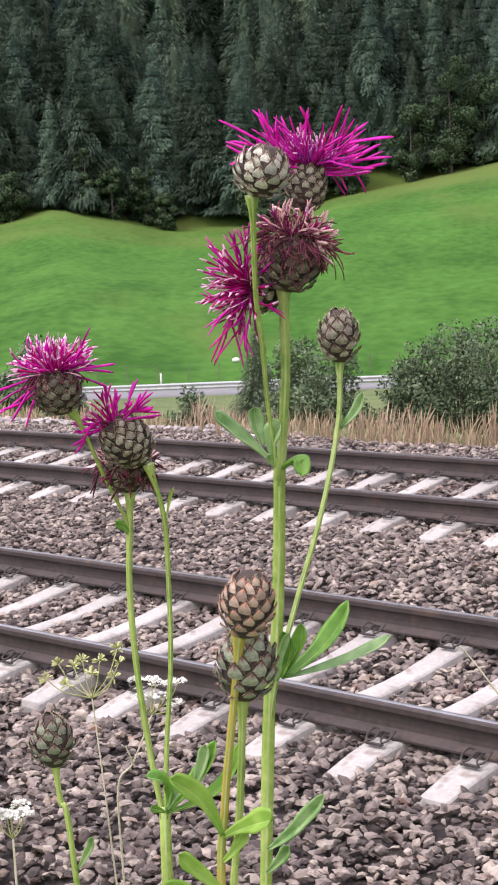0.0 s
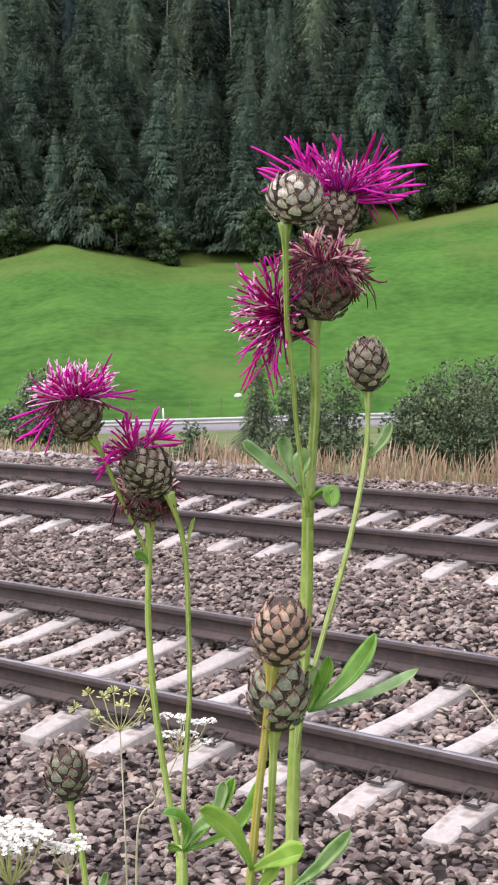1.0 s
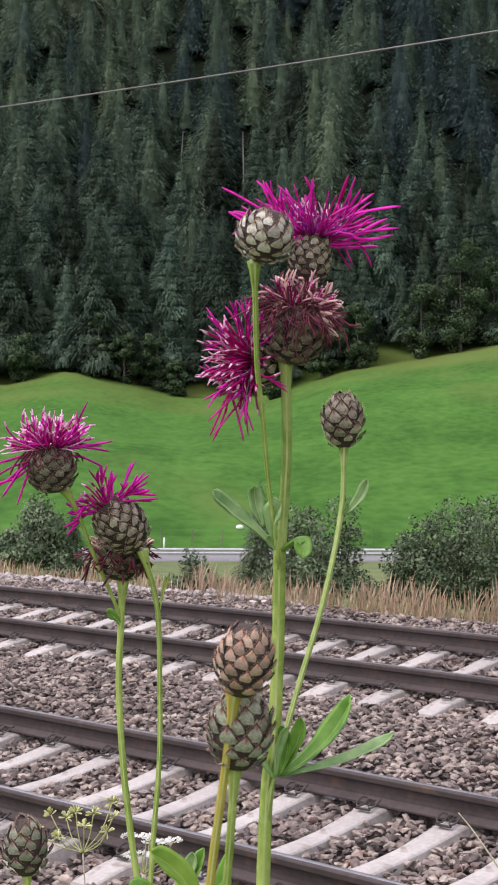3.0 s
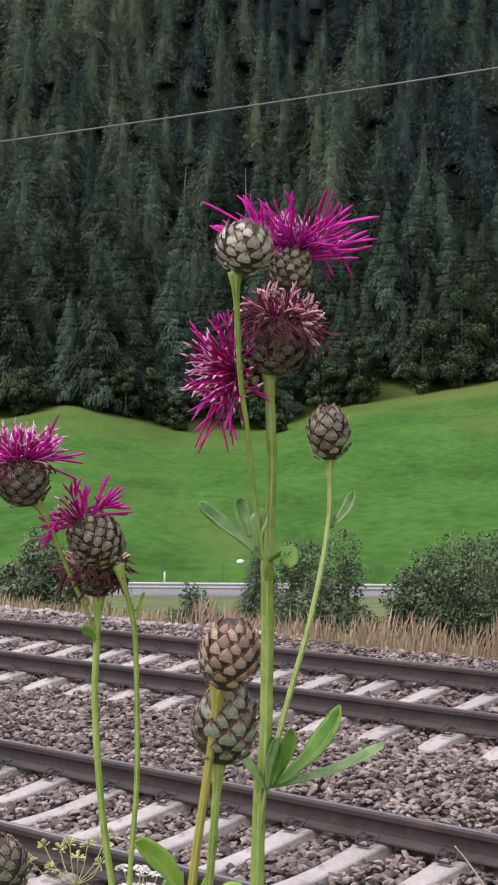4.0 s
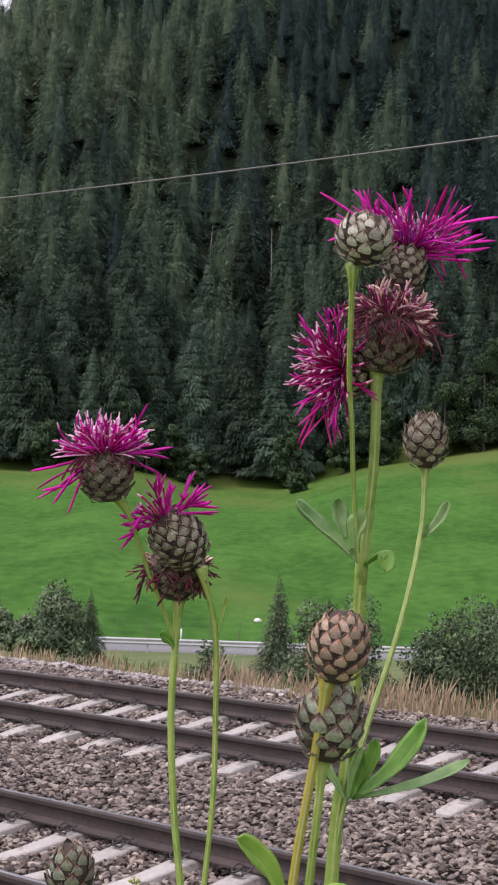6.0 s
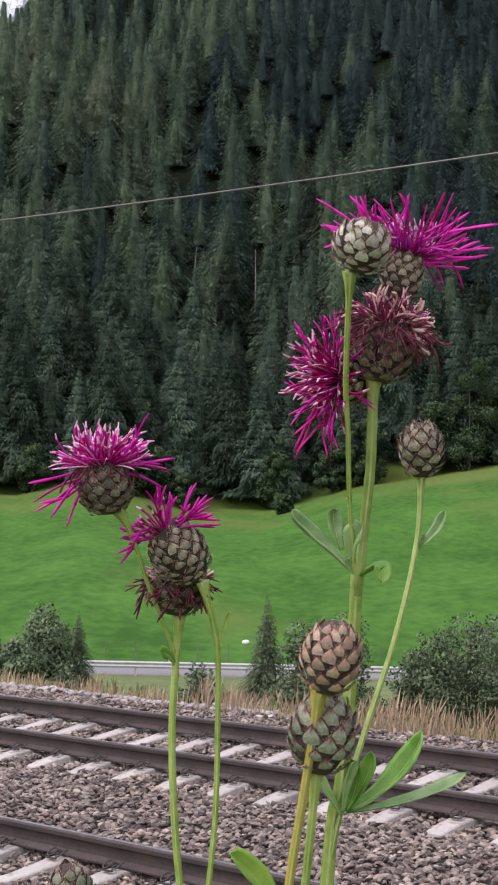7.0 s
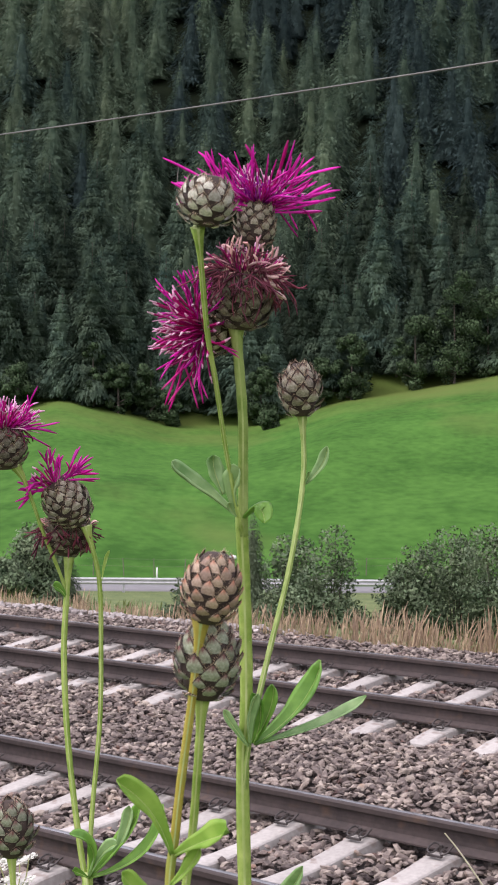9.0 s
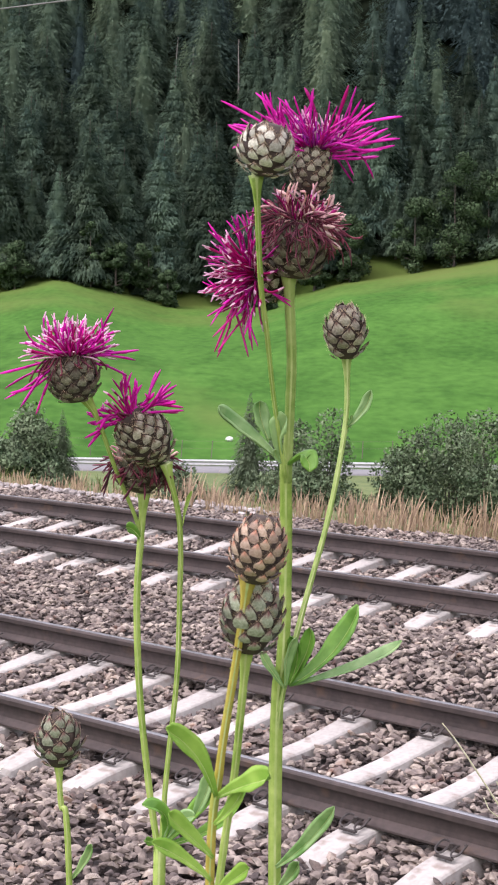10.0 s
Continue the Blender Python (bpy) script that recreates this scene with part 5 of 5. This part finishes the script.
def blossom(V, F, p, r, rng):
    """A tiny five-petalled flower as folded petals."""
    n = Vector((rng.uniform(-0.5, 0.5), rng.uniform(-0.7, 0.3), 1)).normalized()
    x = n.orthogonal().normalized()
    y = n.cross(x)
    for k in range(5):
        a = 1.2566 * k + rng.uniform(-0.2, 0.2)
        d = x * math.cos(a) + y * math.sin(a)
        s = n.cross(d)
        q = [p, p + d * r * 0.6 - s * r * 0.36 + n * r * 0.1, p + d * r + n * r * 0.25, p + d * r * 0.6 + s * r * 0.36 + n * r * 0.1, p + d * r * 0.5 - n * r * 0.12]
        i = len(V)
        V.extend(tuple(v) for v in q)
        F.extend(((i, i + 1, i + 2), (i, i + 2, i + 3), (i, i + 4, i + 1), (i, i + 3, i + 4)))


def make_umbel(label, line, tips, kind, seed, k=1.0, thick=0.0016, name="wild_carrot"):
    """An umbel: thin stem along line, rays, and at each ray's end a cluster of fruits or white blossoms; k scales the clusters."""
    rng = random.Random(seed)
    ob = plant(name, label, "wildflower", line[0][0], line[0][1])
    ob["root"] = line[0]
    ob.matrix_world = FRONT @ Matrix.Translation(line[0])
    top = line[-1]
    stem(ob, line, thick, thick * 0.7, M_straw, ribs=0.05)
    for tip in tips:
        bm = bmesh.new()
        a, b = local(ob, top), local(ob, tip)
        c = (a + b) / 2 + Vector(((tip[0] - top[0]) * 0.12, 0, -0.002 * k))
        tube(bm, smooth_line([a, c, b], 4), 0.00040 * k, 5)
        part("ray", bm, M_seed, ob)
        V, F = [], []
        for _ in range(16 if kind == "fruit" else 30):
            d = Vector((rng.gauss(0, 1), rng.gauss(0, 1), rng.gauss(0.6, 0.6))).normalized()
            if kind == "fruit":
                q = b + d * 0.0012 * k
                strand(V, F, [], [q, q + d * 0.0018 * k, q + d * 0.0034 * k, q + d * 0.0042 * k], [0.0003 * k, 0.0007 * k, 0.0008 * k, 0.0002 * k], 0)
            else:
                blossom(V, F, b + Vector((d.x * 0.0050, d.y * 0.0050, d.z * 0.0020)) * k, 0.0014 * k, rng)
        o = new("umbellet", raw_mesh("umbellet", V, F, M_seed if kind == "fruit" else M_petal_white))
        o.parent = ob
        tagged(o, kind="stuff")
    return ob


def make_dry_stalk():
    ob = plant("dry_stalk", "bleached dry grass stalk bent over the slope", "grass", 0.62, 2.36)
    ob.matrix_world = FRONT @ Matrix.Translation((0.62, 2.36, GROUND - 0.75))
    ob["root"] = (0.62, 2.36, GROUND - 0.75)
    stem(ob, [(0.62, 2.36, GROUND - 0.75), (0.56, 2.36, -0.95), (0.505, 2.36, -0.735), (0.455, 2.365, -0.655), (0.40, 2.37, -0.575), (0.372, 2.37, -0.54)], 0.0062, 0.0022, M_straw, ribs=0.05)
    stem(ob, [(0.505, 2.36, -0.735), (0.468, 2.35, -0.65), (0.455, 2.35, -0.625)], 0.0034, 0.0018, M_straw, ribs=0.05)
    stem(ob, [(0.475, 2.36, -0.690), (0.448, 2.35, -0.672), (0.436, 2.35, -0.650)], 0.0028, 0.0015, M_straw, ribs=0.05)
    return ob


KNAPWEED = make_tall_knapweed()
SIDE_KNAPWEED = make_side_knapweed()
NEAR_BUDS = make_near_buds()
LOW_BUD = make_low_bud()
FRUIT_UMBEL = make_umbel("wild carrot umbel with yellow-green fruits on thin rays", [(-0.190, 2.68, -1.29), (-0.20, 2.65, -1.0), (-0.2038, 2.6256, -0.833), (-0.2124, 2.6313, -0.6703)],
                         [(-0.2909, 2.634, -0.630), (-0.2672, 2.645, -0.6085), (-0.2500, 2.60, -0.635), (-0.2427, 2.66, -0.6177), (-0.2237, 2.634, -0.6027), (-0.2070, 2.60, -0.618), (-0.1945, 2.64, -0.6068), (-0.1604, 2.632, -0.6109), (-0.1640, 2.66, -0.5930), (-0.1697, 2.61, -0.6305)], "fruit", 3, 2.6, 0.0042)
WHITE_UMBEL = make_umbel("wild carrot umbel with small white flowers on a bent stalk", [(-0.190, 2.66, -1.29), (-0.185, 2.64, -1.0), (-0.1796, 2.6252, -0.8323), (-0.150, 2.626, -0.790), (-0.1097, 2.6282, -0.7066)],
                         [(-0.1325, 2.63, -0.6441), (-0.128, 2.60, -0.668), (-0.1133, 2.65, -0.6795), (-0.0770, 2.629, -0.6554), (-0.0596, 2.63, -0.6521), (-0.0667, 2.60, -0.6813), (-0.1012, 2.66, -0.6579), (-0.1050, 2.61, -0.6400), (-0.0900, 2.60, -0.668)], "white", 4, 2.7, 0.0050)
stem(WHITE_UMBEL, [(-0.150, 2.626, -0.790), (-0.156, 2.62, -0.770), (-0.160, 2.62, -0.757)], 0.004, 0.003, M_straw, ribs=0.05)
rng0 = random.Random(9)
LOW_UMBEL = make_umbel("broad white flat-topped umbel low among the stems", [(-0.092, 0.58, GROUND), (-0.094, 0.57, -0.40), (-0.0960, 0.560, -0.170)],
                       [(-0.0960 + 0.0145 * math.sqrt(k / 16) * math.cos(2.4 * k), 0.560 + 0.015 * math.sqrt(k / 16) * math.sin(2.4 * k), -0.1495 + rng0.uniform(-0.002, 0.002)) for k in range(16)], "white", 5)
SMALL_UMBEL = make_umbel("small loose white umbel on a thin stalk beside a bud", [(-0.070, 0.58, GROUND), (-0.072, 0.57, -0.40), (-0.0740, 0.565, -0.168)],
                         [(-0.0740 + 0.0075 * math.sqrt(k / 6) * math.cos(2.4 * k), 0.565 + 0.008 * math.sqrt(k / 6) * math.sin(2.4 * k), -0.157 + rng0.uniform(-0.002, 0.002)) for k in range(6)], "white", 6, 0.75)
make_dry_stalk()


# ---- ballast stones: the nearest singly, the rest joined ----
def make_stones():
    rng = np.random.default_rng(31)
    shapes, tris = stone_shapes(rng, 10)
    meshes = []
    for k in range(10):
        me = raw_mesh("stone", shapes[k], tris, M_stone_piece)
        meshes.append(me)
    Vs, Fs, n, single = [], [], 0, 0
    for k in range(76000):
        y = rng.uniform(-2.9, 7.9)
        lo, hi = 2.2 - (y + 2.3) * 1.22, 7.2 - (y + 1.2) * 0.64
        s = rng.uniform(lo, hi)
        if rng.uniform() > (hi - lo) / 11.8:
            continue
        size = rng.uniform(0.014, 0.035) * (1.2 if rng.uniform() < 0.12 else 1.0)
        z = -0.238 + 0.035 * noise.noise((s * 0.8, y * 0.8, 0)) + rng.normal(0, 0.013)
        z -= 0.5 * max(0, -1.9 - y) + 0.45 * max(0, y - 7.2)
        if 1.9 < y < 3.9:
            z += 0.05 * math.sin((y - 1.9) / 2 * math.pi)
        skip = False
        for off, first in TRACKS:
            q = (s - first + 0.3) % 0.6 - 0.3
            if off - 0.56 < y < off + GAUGE + 0.56 and abs(q) < 0.094 + 0.4 * size:
                skip = True
            for rail in (off, off + GAUGE):
                if abs(y - rail) < 0.10:
                    z = min(z, -0.225)
        if skip:
            continue
        m = on_bed(s, y, z)
        flat = np.array([1.4, 1.0, 0.62])
        if y < -1.0 and single < 300 and 3.0 < s < 6.2:
            ob = new("stone", meshes[k % 10])
            ob.parent = ballast
            ob.matrix_local = m @ Euler((rng.normal(0, 0.35), rng.normal(0, 0.35), rng.uniform(0, 6.28))).to_matrix().to_4x4() @ Matrix.Diagonal((size * 1.4, size, size * 0.62, 1))
            single += 1
            continue
        Vs.append(((shapes[k % 10] * flat) @ lying(rng)) * size + np.array(m.translation))
        Fs.append(tris + n)
        n += 12
    ob = new("stones", raw_mesh("stones", np.vstack(Vs), np.vstack(Fs), M_stone))
    ob.parent = ballast
    tagged(ob, kind="stuff")


make_stones()


# ---- the breeze: each plant nods about its root ----
def sway(ob, rows):
    """Rows of seconds, lean to the side and away in degrees, and the root's give in millimetres."""
    at = ob.matrix_world.copy()
    walk(ob, [(t, at @ pose(u / 1000, v / 1000, w / 1000) @ pose(0, 0, 0, 0, side, 0) @ pose(0, 0, 0, back, 0, 0)) for t, side, back, u, v, w in rows])


def motions():
    sway(KNAPWEED, [
        (0.0, 1.757, -0.312, -25.92, -41.13, -2.80),
        (0.5, 2.115, 0.647, -31.18, -34.80, -1.76),
        (1.0, 1.487, 0.001, -22.27, -35.53, -2.80),
        (1.5, 0.947, -0.418, -14.94, -32.79, -3.40),
        (2.0, 1.730, 1.001, -25.33, -16.05, -1.53),
        (2.5, 1.145, 0.396, -17.20, -17.14, -2.13),
        (4.0, -1.110, -0.176, 12.20, -10.97, -1.86),
        (4.5, -1.370, -0.175, 15.96, -6.26, -1.11),
        (5.0, -0.955, -0.155, 11.38, -3.75, -0.55),
        (5.5, -0.045, -0.059, 0.61, -0.64, -0.05),
        (7.0, 1.517, 1.011, -20.36, 11.59, 1.78),
        (7.5, 0.744, -0.270, -10.43, -0.09, 0.37),
        (8.0, 0.352, 0.260, -5.29, 4.19, 0.62),
        (8.5, -0.438, -0.083, 4.95, 0.22, 0.10),
        (9.0, -3.111, 0.044, 33.54, -4.20, 0.22),
        (9.5, -0.597, -2.107, 7.22, -30.71, -3.68),
        (10.0, -1.884, 0.448, 23.04, -17.06, -2.01),
    ])
    sway(SIDE_KNAPWEED, [
        (0.0, 1.695, 0.085, -15.56, -9.58, -1.88),
        (0.5, 1.822, 1.591, -19.44, -17.19, 1.91),
        (1.0, 1.594, 0.404, -15.40, -10.45, -0.91),
        (1.5, 1.196, -0.730, -12.97, -4.99, -3.66),
        (2.0, 1.571, 0.562, -11.67, -8.30, -0.56),
        (2.5, 1.114, -1.041, -9.19, -1.80, -3.08),
        (4.0, 0.284, 0.069, 0.31, -0.06, -1.89),
        (4.5, 0.197, -1.454, -1.55, 3.31, -3.32),
        (5.0, -0.108, -0.881, -0.74, 2.21, -1.89),
        (5.5, 0.051, 0.093, -0.46, -0.49, 0.03),
        (7.0, 0.933, 0.883, -6.38, -5.72, 1.01),
        (7.5, 0.917, -0.926, -2.75, 0.96, 0.61),
        (8.0, 0.683, -1.144, -3.62, 1.35, -1.40),
        (8.5, 0.419, -0.825, -0.96, 1.72, -1.06),
        (9.0, 0.652, -6.789, -17.56, 11.15, -4.03),
        (9.5, 1.177, 0.659, 5.22, 0.16, -1.04),
        (10.0, 1.786, 1.652, -4.01, -7.81, 0.51),
    ])
    sway(NEAR_BUDS, [
        (0.0, -0.707, 1.993, 1.94, -9.24, -8.04),
        (0.5, -1.122, 1.895, 1.95, -7.95, -9.24),
        (1.0, -0.673, 1.909, 1.99, -9.18, -6.89),
        (1.5, -0.283, 1.953, 2.14, -9.49, -5.95),
        (2.0, -0.889, 1.476, 0.77, -6.07, -5.82),
        (2.5, -0.688, 1.596, 3.09, -7.13, -4.61),
        (4.0, -0.135, 0.478, 0.10, -2.04, -1.09),
        (4.5, -0.132, 0.153, 1.52, -0.75, -0.24),
        (5.0, -0.002, 0.259, 0.61, -1.24, 0.59),
        (5.5, 0.014, 0.020, -0.22, -0.07, 0.08),
        (7.0, -0.024, -0.365, -4.45, 2.07, -0.63),
        (7.5, 0.067, 0.184, -4.01, -0.79, 3.45),
        (8.0, 0.333, -0.280, -1.78, 1.30, 0.83),
        (8.5, 0.388, -0.190, 0.07, 0.68, 1.86),
        (9.0, -0.623, 0.650, 6.61, -3.52, 4.15),
        (9.5, -0.676, 0.899, 5.12, -6.26, 4.37),
        (10.0, -0.212, 0.344, 3.60, -2.06, 0.16),
    ])
    sway(LOW_BUD, [
        (0.0, -1.283, 0.942, -1.28, -2.31, -7.22),
        (0.5, -1.710, 0.978, -1.75, -2.40, -7.35),
        (1.0, -1.356, 0.877, -1.39, -2.16, -6.75),
        (1.5, -1.281, 0.850, -1.31, -2.09, -6.69),
        (2.0, -1.278, 0.469, -1.42, -1.18, -3.75),
        (2.5, -1.168, 0.512, -1.27, -1.27, -4.28),
        (4.0, -1.168, 0.512, -1.27, -1.27, -4.28),
        (4.5, -0.825, 0.236, -0.95, -0.59, -2.04),
        (5.0, -1.157, 0.121, -1.40, -0.32, -0.69),
        (5.5, -1.234, -0.000, -1.55, -0.02, 0.68),
        (7.0, -1.234, -0.000, -1.55, -0.02, 0.68),
        (7.5, -1.234, -0.000, -1.55, -0.02, 0.68),
        (8.0, -0.961, -0.343, -1.36, 0.85, 4.87),
        (8.5, -0.949, -0.298, -1.32, 0.74, 4.22),
        (9.0, -0.264, 0.310, -0.25, -0.76, -3.20),
        (9.5, 0.034, 0.155, 0.07, -0.38, -1.61),
        (10.0, 0.315, 0.127, 0.41, -0.31, -1.41),
    ])
    for umbel in (LOW_UMBEL, SMALL_UMBEL):
        sway(umbel, [(t, side, 0, 0, 0, 0) for t, side in ((0.0, -0.6), (0.5, -0.7), (1.0, 1.0), (1.5, 1.7), (2.0, -1.6), (2.5, -1.0), (9.0, 0.5), (9.4, 1.2), (9.6, -2.0), (10.0, -2.4))])
    # a gust swings the tall umbels on the bank
    for umbel in (FRUIT_UMBEL, WHITE_UMBEL):
        sway(umbel, [(t, side, 0, 0, 0, 0) for t, side in ((0.0, -2.2), (0.5, -2.2), (1.0, 1.8), (1.5, 0.8), (2.0, -2.5), (2.5, -1.0), (4.0, -1.0), (5.0, -1.0), (7.0, 0), (8.5, 0), (9.0, -20.0), (9.2, -8.6), (9.3, 1.2), (9.4, 4.0), (9.5, -0.9), (9.6, -9.4), (9.7, -20.6), (10.0, -26.0))])


motions()
